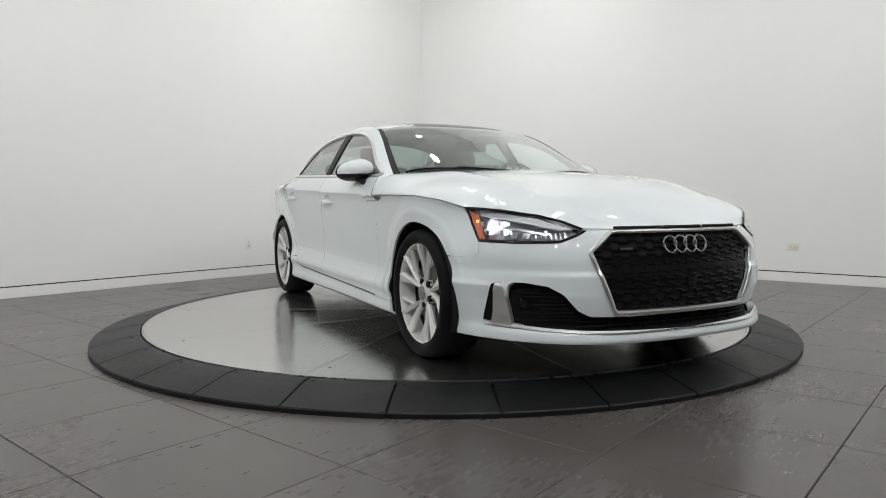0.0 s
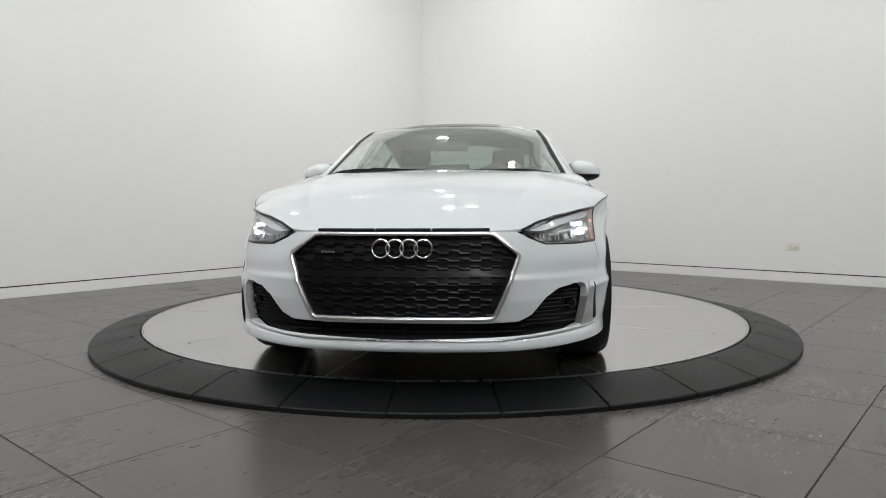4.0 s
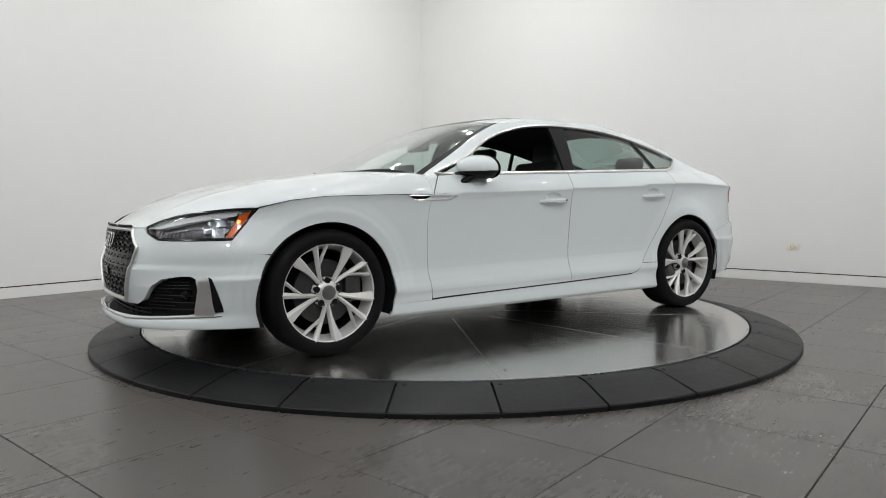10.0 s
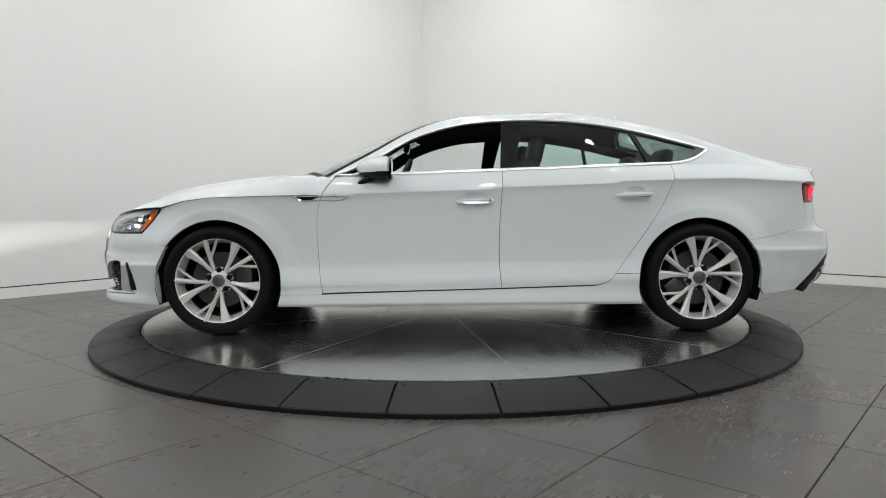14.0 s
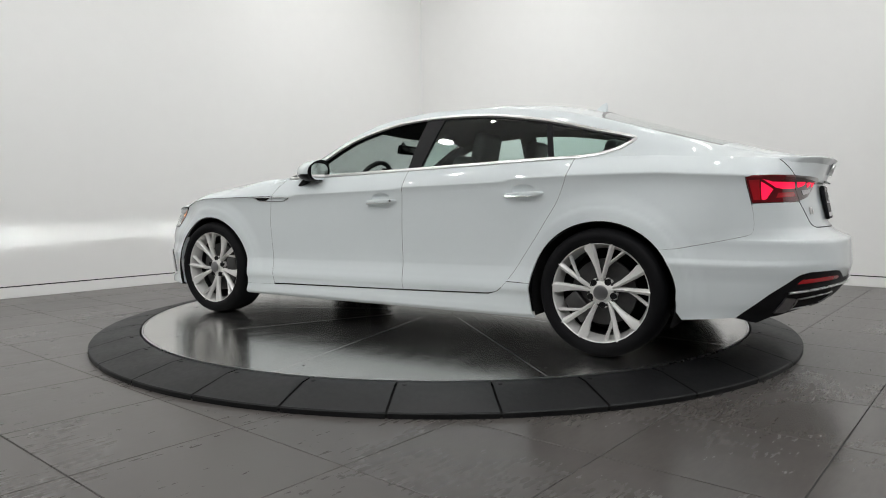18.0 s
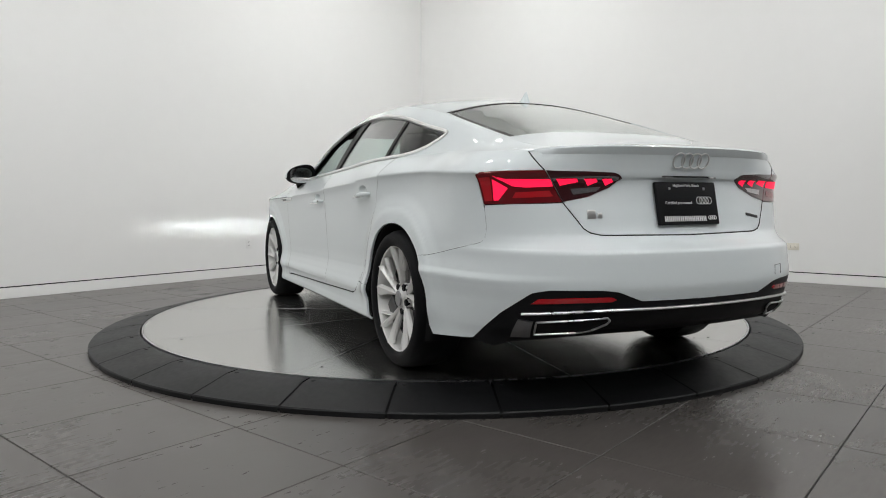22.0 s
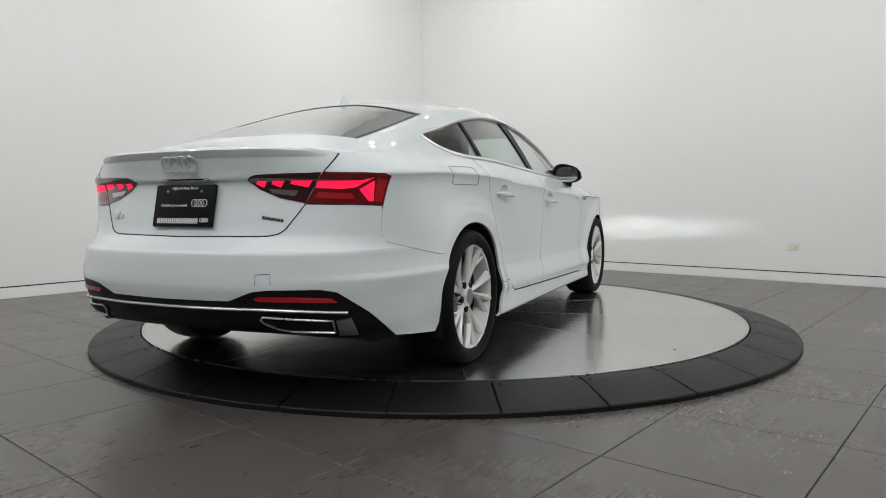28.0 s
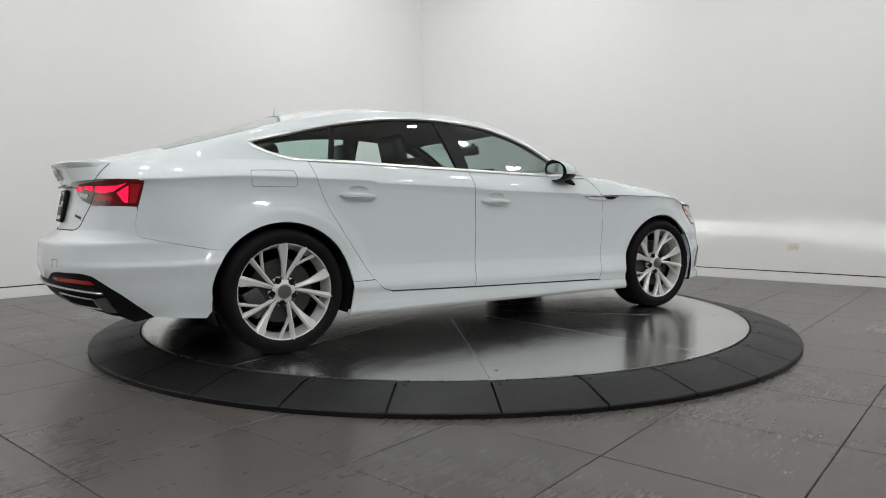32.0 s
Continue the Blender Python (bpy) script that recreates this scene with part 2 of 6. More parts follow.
def gridmesh(bm, P, close_u=False):
    """P: array rows x columns x 3."""
    P = np.asarray(P, float)
    vs = [[bm.verts.new(p) for p in row] for row in P]
    nr = len(vs)
    for i in range(nr if close_u else nr - 1):
        a, b = vs[i], vs[(i + 1) % nr]
        for j in range(len(a) - 1):
            bm.faces.new((a[j], a[j + 1], b[j + 1], b[j]))
    return vs


def solid(bm, thick):
    """Gives an open sheet a thickness against its normals."""
    bm.normal_update()
    bmesh.ops.solidify(bm, geom=bm.faces[:], thickness=thick)
    return bm


def spline(*knots):
    """A smooth curve through (x, value) knots, for arrays."""
    k = sorted(knots)
    X = np.array([a for a, _ in k], float)
    Y = np.array([b for _, b in k], float)
    d = np.diff(Y) / np.diff(X)
    T = np.empty_like(X)
    T[0], T[-1] = d[0], d[-1]
    for i in range(1, len(X) - 1):
        T[i] = 0.0 if d[i - 1] * d[i] <= 0 else 2 * d[i - 1] * d[i] / (d[i - 1] + d[i])

    def f(x):
        x = np.clip(np.asarray(x, float), X[0], X[-1])
        i = np.clip(np.searchsorted(X, x) - 1, 0, len(X) - 2)
        h = X[i + 1] - X[i]
        t = (x - X[i]) / h
        return ((1 + 2 * t) * (1 - t) ** 2) * Y[i] + t * (1 - t) ** 2 * h * T[i] + t * t * (3 - 2 * t) * Y[i + 1] + t * t * (t - 1) * h * T[i + 1]

    return f


def dense(poly, step, closed=True):
    """Points along a polygon, about step apart."""
    out = []
    n = len(poly)
    for i in range(n if closed else n - 1):
        a, b = np.array(poly[i], float), np.array(poly[(i + 1) % n], float)
        k = max(1, int(np.ceil(np.linalg.norm(b - a) / step)))
        out += [a + (b - a) * j / k for j in range(k)]
    if not closed:
        out.append(np.array(poly[-1], float))
    return np.array(out)


def smooth_poly(pts, n=10, closed=False):
    """Catmull-Rom through points of any dimension."""
    P = np.array(pts, float)
    m_ = len(P)
    out = []
    for i in range(m_ if closed else m_ - 1):
        if closed:
            a, b, c, d = P[i - 1], P[i], P[(i + 1) % m_], P[(i + 2) % m_]
        else:
            a, b, c, d = P[max(i - 1, 0)], P[i], P[i + 1], P[min(i + 2, m_ - 1)]
        for j in range(n):
            t = j / n
            out.append(0.5 * (2 * b + (c - a) * t + (2 * a - 5 * b + 4 * c - d) * t * t + (3 * b - a - 3 * c + d) * t ** 3))
    if not closed:
        out.append(P[-1])
    return [tuple(p) for p in out]


def inside(px, py, poly):
    poly = np.asarray(poly, float)
    res = np.zeros(px.shape, bool)
    n = len(poly)
    for i in range(n):
        x0, y0 = poly[i]
        x1, y1 = poly[(i + 1) % n]
        c = (y0 > py) != (y1 > py)
        with np.errstate(divide="ignore", invalid="ignore"):
            res ^= c & (px < (x1 - x0) * (py - y0) / (y1 - y0 + 1e-15) + x0)
    return res


def nearest_on(pts, polys):
    best = np.full(len(pts), 1e9)
    out = pts.copy()
    for poly in polys:
        poly = np.asarray(poly, float)
        for i in range(len(poly)):
            a, b = poly[i], poly[(i + 1) % len(poly)]
            ab = b - a
            t = np.clip(((pts - a) @ ab) / (ab @ ab + 1e-15), 0, 1)
            q = a + t[:, None] * ab
            d = np.linalg.norm(pts - q, axis=1)
            m_ = d < best
            best[m_] = d[m_]
            out[m_] = q[m_]
    return out


def patch(bm, surf, poly, step=0.02, holes=(), lip=0.012, lift=0.0, flip=False, vstep=None):
    """Covers a polygon in a surface's own two coordinates with a fine sheet, whose rim is turned inwards by lip."""
    lay = bm.verts.layers.float_vector.get("nrm") or bm.verts.layers.float_vector.new("nrm")
    poly = np.asarray(poly, float)
    lo, hi = poly.min(0), poly.max(0)
    vs_ = vstep or step
    nu, nv = max(2, int((hi[0] - lo[0]) / step) + 1), max(2, int((hi[1] - lo[1]) / vs_) + 1)
    gu = np.linspace(lo[0], hi[0], nu + 1)
    gv = np.linspace(lo[1], hi[1], nv + 1)
    U, V = np.meshgrid(gu, gv, indexing="ij")
    cu, cv = (U[:-1, :-1] + U[1:, 1:]) / 2, (V[:-1, :-1] + V[1:, 1:]) / 2
    keep = inside(cu, cv, poly)
    for h in holes:
        keep &= ~inside(cu, cv, h)
    pad = np.pad(keep, 1)
    cnt = pad[:-1, :-1].astype(int) + pad[1:, :-1] + pad[:-1, 1:] + pad[1:, 1:]
    used, edge = cnt > 0, (cnt > 0) & (cnt < 4)
    pts = np.stack([U, V], -1)
    ei = np.argwhere(edge)
    if len(ei):
        cur = pts[edge]
        pts[edge] = nearest_on(cur, [poly, *holes])
        for pg in [poly, *holes]:
            pg = np.asarray(pg, float)
            a = pg - np.roll(pg, 1, 0)
            b = np.roll(pg, -1, 0) - pg
            for k in range(len(pg)):
                la, lb = np.linalg.norm(a[k]), np.linalg.norm(b[k])
                if la < 1e-9 or lb < 1e-9:
                    continue
                if (a[k] @ b[k]) / (la * lb) < 0.9:
                    d = np.linalg.norm(cur - pg[k], axis=1)
                    j = d.argmin()
                    if d[j] < 2.2 * max(step, vs_):
                        pts[tuple(ei[j])] = pg[k]
    X = surf(pts[..., 0], pts[..., 1])
    dU = surf(pts[..., 0] + 1e-3, pts[..., 1]) - X
    dV = surf(pts[..., 0], pts[..., 1] + 1e-3) - X
    Nn = np.cross(dU, dV)
    Nn /= np.linalg.norm(Nn, axis=-1, keepdims=True) + 1e-12
    # outward: away from the car's inner axis
    ctr = np.stack([np.clip(X[..., 0], -1.6, 1.5), np.zeros(U.shape), np.full(U.shape, 0.6)], -1)
    sg = np.sign((Nn * (X - ctr)).sum(-1))
    sgn = 1.0 if sg[used].sum() >= 0 else -1.0
    Nn *= sgn
    X = X + Nn * lift
    ids = {}
    for i, j in np.argwhere(used):
        ids[(i, j)] = bm.verts.new(X[i, j])
        ids[(i, j)][lay] = Nn[i, j]
    order = 1 if sgn > 0 else -1
    edges = {}
    for i, j in np.argwhere(keep):
        q = [(i, j), (i + 1, j), (i + 1, j + 1), (i, j + 1)][::order]
        vs = []
        for k in q:
            if not vs or (ids[k].co - vs[-1][1].co).length > 1e-6:
                vs.append((k, ids[k]))
        if len(vs) > 2 and (vs[0][1].co - vs[-1][1].co).length < 1e-6:
            vs.pop()
        if len(vs) < 3:
            continue
        try:
            bm.faces.new([v for _, v in vs])
        except ValueError:
            continue
        for k in range(len(vs)):
            e = (vs[k][0], vs[(k + 1) % len(vs)][0])
            edges[e] = edges.get(e, 0) + 1
    if lip:
        inner, outer = {}, {}
        for a, b in list(edges):
            if (b, a) in edges:
                continue
            for k in (a, b):
                if k not in inner:
                    inner[k] = bm.verts.new(X[k] - Nn[k] * lip)
                    outer[k] = bm.verts.new(X[k])
            try:
                bm.faces.new((outer[b], outer[a], inner[a], inner[b]))
            except ValueError:
                pass
    return bm


def mirror(bm, axis=1):
    """Adds nothing: turns the mesh into its mirror image across the car's middle."""
    lay = bm.verts.layers.float_vector.get("nrm")
    for v in bm.verts:
        v.co[axis] = -v.co[axis]
        if lay:
            n = v[lay].copy()
            n[axis] = -n[axis]
            v[lay] = n
    bmesh.ops.reverse_faces(bm, faces=bm.faces)
    return bm


def text_mesh(bm, words, size, m, depth=0.001, align="LEFT", spacing=1.0):
    cu = bpy.data.curves.new("print", "FONT")
    cu.body, cu.size, cu.extrude, cu.align_x, cu.space_character = words, size, depth, align, spacing
    cu.resolution_u = 2
    ob = bpy.data.objects.new("print", cu)
    scene.collection.objects.link(ob)
    me = ob.to_mesh()
    k = len(bm.verts)
    bm.from_mesh(me)
    bm.verts.ensure_lookup_table()
    bmesh.ops.transform(bm, matrix=m, verts=bm.verts[k:])
    ob.to_mesh_clear()
    bpy.data.objects.remove(ob)
    bpy.data.curves.remove(cu)
    return bm


# ---- the room ----
def room_walls():
    T = 0.2
    gap0, gap1 = 0.098, 0.110
    def wall(name, x0, x1, y0, y1, paint=WALL, label="plain white painted studio wall over a recessed shadow line"):
        bm = bmesh.new()
        box(bm, x0, x1, y0, y1, gap1, ROOM_H)
        w = part(name, bm, paint, None)
        w.matrix_world = ROOM
        tagged(w, label, "wall", kind="structure")
    wall("wall_north", -T, ROOM_X, -T, 0)
    wall("wall_east", -T, 0, 0, ROOM_Y)
    wall("wall_south", 0, ROOM_X, ROOM_Y, ROOM_Y + T, WALL_DARK, "plain dark grey painted wall closing the studio")
    wall("wall_west", ROOM_X, ROOM_X + T, 0, ROOM_Y, WALL_DARK, "plain dark grey painted wall closing the studio")
    def base(x0, x1, y0, y1, dx, dy):
        bm = bmesh.new()
        box(bm, x0, x1, y0, y1, 0, gap0, 0.002, 1)
        b = part("baseboard", bm, WALL, None)
        b.matrix_world = ROOM
        tagged(b, "white flush baseboard under the wall's dark reveal", "baseboard", kind="structure")
        bm = bmesh.new()
        box(bm, x0 + dx, x1 + dx, y0 + dy, y1 + dy, gap0, gap1)
        r = part("trim", bm, LINER, None)
        r.matrix_world = ROOM
        tagged(r, "dark recessed reveal between wall and baseboard", "trim", kind="structure")
    base(-T, ROOM_X, -T, 0.0, 0, -0.02)
    base(-T, 0.0, 0.0, ROOM_Y, -0.02, 0)
    base(0, ROOM_X, ROOM_Y, ROOM_Y + T, 0, 0.02)
    base(ROOM_X, ROOM_X + T, 0, ROOM_Y, 0.02, 0)
    bm = bmesh.new()
    box(bm, -T, ROOM_X + T, -T, ROOM_Y + T, ROOM_H, ROOM_H + 0.15)
    c = part("ceiling", bm, CEIL, None)
    c.matrix_world = ROOM
    tagged(c, "plain white ceiling with recessed spots", "ceiling", kind="structure")
    bm = bmesh.new()
    box(bm, -T, ROOM_X + T, -T, ROOM_Y + T, -0.1, -0.004)
    f = part("floor", bm, GROUT, None)
    f.matrix_world = ROOM
    tagged(f, "grey porcelain tile floor with dark narrow joints", "floor", kind="structure")
    return f


def floor_tiles(floor):
    """Square tiles laid parallel to the walls."""
    P, X0, Y0, J = 0.602, 5.17 % 0.602, 4.72 % 0.602, 0.004
    def slab(x0, x1, y0, y1):
        bm = bmesh.new()
        box(bm, x0, x1, y0, y1, -0.012, 0.0)
        top = max(bm.faces, key=lambda q: q.calc_center_median().z)
        bmesh.ops.bevel(bm, geom=list(top.edges), offset=0.0018, segments=1, affect="EDGES")
        return bm
    bm = slab(0, P - J, 0, P - J)
    me = bpy.data.meshes.new("tile")
    bm.to_mesh(me)
    bm.free()
    me.materials.append(TILE)
    rest = bmesh.new()
    eye = ROOM.inverted() @ Vector((0.3, -1.5, 0))
    cells = []
    nx = int(ROOM_X / P) + 1
    for i in range(-1, nx):
        for j in range(-1, nx):
            x, y = X0 + i * P + J / 2, Y0 + j * P + J / 2
            x0, x1, y0, y1 = max(x, 0), min(x + P - J, ROOM_X), max(y, 0), min(y + P - J, ROOM_Y)
            if x1 - x0 < 0.02 or y1 - y0 < 0.02:
                continue
            whole = x1 - x0 > P - J - 1e-4 and y1 - y0 > P - J - 1e-4
            cells.append(((x - eye.x) ** 2 + (y - eye.y) ** 2, whole, x0, x1, y0, y1))
    cells.sort()
    n = 0
    for d, whole, x0, x1, y0, y1 in cells:
        if whole and n < 290:
            ob = new("tile", me)
            ob.parent = floor
            ob.location = (x0, y0, 0)
            n += 1
        else:
            box(rest, x0, x1, y0, y1, -0.012, 0.0)
    ob = part("far_tiles", rest, TILE, floor)
    tagged(ob, kind="stuff")


def outlets():
    inv = ROOM.inverted()
    # duplex outlet with an ivory plate on the wall, lying on its side
    def outlet(name, m, w, h, label, material):
        t = thing(name, label, "outlet", m=m)
        bm = bmesh.new()
        box(bm, -w / 2, w / 2, 0, 0.006, -h / 2, h / 2, 0.002)
        part("cover_plate", bm, material, t)
        for s in (-1, 1):
            bm = bmesh.new()
            if w > h:
                box(bm, s * 0.02 - 0.014, s * 0.02 + 0.014, 0.005, 0.008, -0.017, 0.017, 0.002)
            else:
                box(bm, -0.017, 0.017, 0.005, 0.008, s * 0.02 - 0.014, s * 0.02 + 0.014, 0.002)
            r = part("socket", bm, material, t)
            for k in (-1, 1):
                bm = bmesh.new()
                c = (s * 0.02, k * 0.006) if w > h else (k * 0.006, s * 0.02)
                box(bm, c[0] - 0.002, c[0] + 0.002, 0.0075, 0.0092, c[1] - 0.004, c[1] + 0.004)
                part("slot", bm, LINER, r)
        return t
    # on the wall along room x = 0 (faces +x): turn so that local y points into the room
    outlet("outlet", ROOM @ pose(0, OUT_E, 0.372, 0, 0, -90), 0.118, 0.072, "ivory duplex outlet lying sideways on the white wall", OUTLET_M)
    outlet("outlet", ROOM @ pose(OUT_N, 0, 0.375), 0.075, 0.118, "white duplex outlet on the wall", WALL)
    t = thing("wall_valve", "small dark valve stub on the white wall", "valve", m=ROOM @ pose(OUT_V, 0, 0.394))
    bm = bmesh.new()
    lathe(bm, [(0, 0.0), (0.022, 0.0), (0.022, 0.006), (0.012, 0.008), (0.012, 0.04), (0, 0.04)], 16, "Y")
    part("stub", bm, STEEL_DARK, t)
    bm = bmesh.new()
    box(bm, -0.03, 0.01, 0.03, 0.05, -0.008, 0.008, 0.003)
    part("lever", bm, PLASTIC, t)


def ceiling_spots():
    t = thing("ceiling_spot", "round recessed ceiling spot with a white rim", "ceiling light", "ceiling spots", m=ROOM @ pose(SPOTS[0][0], SPOTS[0][1], ROOM_H))
    bm = bmesh.new()
    lathe(bm, [(0.082, -0.016), (0.105, -0.014), (0.11, 0.0), (0.084, 0.0)], 32)
    part("rim", bm, CEIL, t)
    bm = bmesh.new()
    lathe(bm, [(0.0, -0.052), (0.030, -0.049), (0.055, -0.041), (0.074, -0.027), (0.083, -0.006)], 32)
    part("lens", bm, BULB, t, "glowing domed lens")
    for x, y in SPOTS[1:]:
        copy_thing(t, ROOM @ pose(x, y, ROOM_H))


OUT_E, OUT_N, OUT_V = 5.187, 3.10, 2.70
floor_ob = room_walls()
outlets()
ceiling_spots()


# ---- the turntable ----
R_DISC, R_OUT, N_SEG = 2.021, 2.309, 32


def turntable():
    rim = thing("turntable_ring", "fixed black segmented ramp ring round the turntable", "turntable")
    ang = 360.0 / N_SEG
    r0, r1, zt = R_DISC + 0.008, R_OUT, CAR_DECK
    bm = bmesh.new()
    g_ = 0.13
    lathe(bm, [(r0, 0.0), (r0, zt - 0.004), (r0 + 0.006, zt), (r0 + 0.075, zt - 0.003), (r1 - 0.02, 0.030), (r1 - 0.004, 0.026), (r1, 0.020), (r1, 0.0)], 6, a0=g_, a1=ang - g_)
    seg = part("ramp_segment", bm, RAMP, rim)
    bm = bmesh.new()
    lathe(bm, [(0, 0.004), (0.010, 0.004), (0.012, 0.0)], 12, m=pose(0, 0, zt - 0.005))
    bolt_me = part("bolt", bm, LINER, seg)
    bolt_me.location = (math.cos(radians(1.0)) * (r0 + 0.05), math.sin(radians(1.0)) * (r0 + 0.05), 0)
    base_a = -84.55
    for k in range(N_SEG):
        m = pose(0, 0, 0, 0, 0, base_a + k * ang)
        if k == 0:
            seg.matrix_basis = m
        else:
            c = copy_thing(seg, m)
            c.parent = rim
    bm = bmesh.new()
    lathe(bm, [(R_DISC - 0.3, 0.004), (R_OUT - 0.01, 0.004), (R_OUT - 0.01, 0.016), (R_DISC + 0.02, 0.055), (R_DISC + 0.02, 0.004)], 96)
    part("ring_underframe", bm, LINER, rim)

    disc = thing("turntable_disc", "round brushed steel turntable plate under the car", "turntable", m=pose(0, 0, 0))
    bm = bmesh.new()
    lathe(bm, [(0.0, 0.010), (R_DISC - 0.03, 0.010), (R_DISC - 0.03, CAR_DECK - 0.012), (0.0, CAR_DECK - 0.012)], 128)
    part("drum", bm, LINER, disc)
    # ten wedge plates and a hub plate with narrow seams
    rad, hub = R_DISC - 0.012, 0.42
    bm = bmesh.new()
    rows = []
    for i in range(13):
        r = hub + (rad - hub) * i / 12
        g_ = math.degrees(0.0016 / r)
        rows.append([(r * math.cos(radians(a)), r * math.sin(radians(a)), CAR_DECK) for a in np.linspace(g_, 36 - g_, 13)])
    gridmesh(bm, rows)
    bmesh.ops.recalc_face_normals(bm, faces=bm.faces)
    if bm.faces[:][0].normal.z < 0:
        bmesh.ops.reverse_faces(bm, faces=bm.faces)
    solid(bm, 0.006)
    first = part("deck_plate", bm, PLATE, disc)
    first.rotation_euler = (0, 0, radians(27))
    for k in range(1, 10):
        o = first.copy()
        scene.collection.objects.link(o)
        o.parent = disc
        o.rotation_euler = (0, 0, radians(27 + 36 * k))
    # bright bars added along the seams for the glint of the plates' bevelled edges
    for k in range(10):
        bm = bmesh.new()
        box(bm, hub, rad, -0.0014, 0.0014, CAR_DECK - 0.006, CAR_DECK + 0.0006, 0.0006, 1)
        part("deck_seam_glint", bm, SATIN, disc, "thin bright strip added in the plate joint for its light-catching edges").rotation_euler = (0, 0, radians(27 + 36 * k))
    bm = bmesh.new()
    lathe(bm, [(0.0, CAR_DECK), (hub - 0.002, CAR_DECK), (hub - 0.002, CAR_DECK - 0.006)], 64)
    part("hub_plate", bm, PLATE, disc)
    for k in range(10):
        for r in (0.9, 1.85):
            bm = bmesh.new()
            a = radians(27 + 36 * k + 3.0 / r)
            lathe(bm, [(0.0, 0.0012), (0.007, 0.0012), (0.008, 0.0)], 10, m=pose(r * math.cos(a), r * math.sin(a), CAR_DECK))
            part("deck_screw", bm, STEEL_DARK, disc)
    bm = bmesh.new()
    lathe(bm, [(R_DISC - 0.010, CAR_DECK - 0.01), (R_DISC - 0.010, CAR_DECK + 0.001), (R_DISC - 0.001, CAR_DECK + 0.001), (R_DISC, CAR_DECK - 0.02)], 160)
    part("edge_trim", bm, SATIN, disc)
    return disc


disc_ob = turntable()


# ---- the car: surfaces in metres, x forward, y to its left, z up from the deck, origin midway between the axles ----
AX = 1.412                      # half the wheelbase
CAR_TURN = 0.19                 # the car's own angle on the plate
OFF = Vector((-0.0728, 0.0725, 0.0))   # from the turntable's axis to that origin
car = thing("car", "white four-door fastback car with silver alloy wheels on a turntable", "car", m=pose(0, 0, CAR_DECK))

_o = np.array(smooth_poly([(2.315, 0), (2.30, 0.26), (2.255, 0.48), (2.13, 0.68), (1.95, 0.815), (1.72, 0.885), (1.41, 0.912), (0.95, 0.905), (0.3, 0.903),
                           (-0.4, 0.908), (-1.0, 0.914), (-1.41, 0.916), (-1.75, 0.895), (-2.03, 0.835), (-2.25, 0.71), (-2.385, 0.50), (-2.445, 0.26), (-2.462, 0)], 24))
_o[0] = (2.315, 0)
_ds = np.concatenate([[0], np.cumsum(np.hypot(*np.diff(_o, axis=0).T))])
U_END = _ds[-1]
_us = np.linspace(0, U_END, 1200)
_ox, _oy = np.interp(_us, _ds, _o[:, 0]), np.interp(_us, _ds, _o[:, 1])
_ker = np.hanning(41)
_ker /= _ker.sum()
_px, _py = np.concatenate([_ox[40:0:-1], _ox, _ox[-2:-42:-1]]), np.concatenate([-_oy[40:0:-1], _oy, -_oy[-2:-42:-1]])
_ox, _oy = np.convolve(_px, _ker, "same")[40:-40], np.convolve(_py, _ker, "same")[40:-40]
_tx, _ty = np.gradient(_ox), np.gradient(_oy)
_tl = np.hypot(_tx, _ty)
_nx, _ny = _ty / _tl, -_tx / _tl
_nx[0], _ny[0], _nx[-1], _ny[-1] = 1, 0, -1, 0

Z0 = 0.13
ZC = spline((2.315, 0.655), (2.235, 0.66), (2.13, 0.712), (1.98, 0.735), (1.766, 0.750), (1.6, 0.783), (1.44, 0.803), (1.1, 0.812), (0.8, 0.816), (0.0, 0.845), (-0.7, 0.873), (-1.25, 0.897),
            (-1.6, 0.902), (-1.96, 0.885), (-2.2, 0.88), (-2.46, 0.88))
ZB = spline((2.315, 0.70), (1.8, 0.78), (1.4, 0.84), (1.0, 0.875), (0.8, 0.905), (0.727, 0.923), (0.43, 0.931), (-0.27, 0.955), (-0.69, 0.969), (-1.24, 0.988), (-1.6, 0.995),
            (-2.0, 0.975), (-2.3, 0.968), (-2.46, 0.978))
SIDE_LOW = spline((0, 0.09), (0.03, 0.062), (0.052, 0.034), (0.070, 0.017), (0.085, 0.0115), (0.11, 0.0115), (0.15, 0.0150), (0.19, 0.0155), (0.22, 0.0125), (0.240, 0.0085), (0.250, 0.0085), (0.32, 0.0195), (0.38, 0.030), (0.41, 0.0330), (0.45, 0.0330), (0.55, 0.029), (0.7, 0.022), (0.85, 0.016), (0.95, 0.0095), (0.985, 0.004), (1.0, 0.0))
SIDE_END = spline((0, 0.05), (0.06, 0.026), (0.10, 0.018), (0.2, 0.020), (0.35, 0.018), (0.43, 0.011), (0.46, 0.008), (0.50, 0.018), (0.58, 0.026), (0.7, 0.019), (0.85, 0.014), (0.95, 0.0085), (0.985, 0.004), (1.0, 0.0))
FRONT = spline((0.13, 0.12), (0.155, 0.03), (0.19, 0.0), (0.215, 0.006), (0.25, 0.045), (0.30, 0.026), (0.40, 0.012), (0.455, 0.010), (0.485, 0.024), (0.53, 0.030), (0.58, 0.041), (0.655, 0.070), (0.75, 0.14))
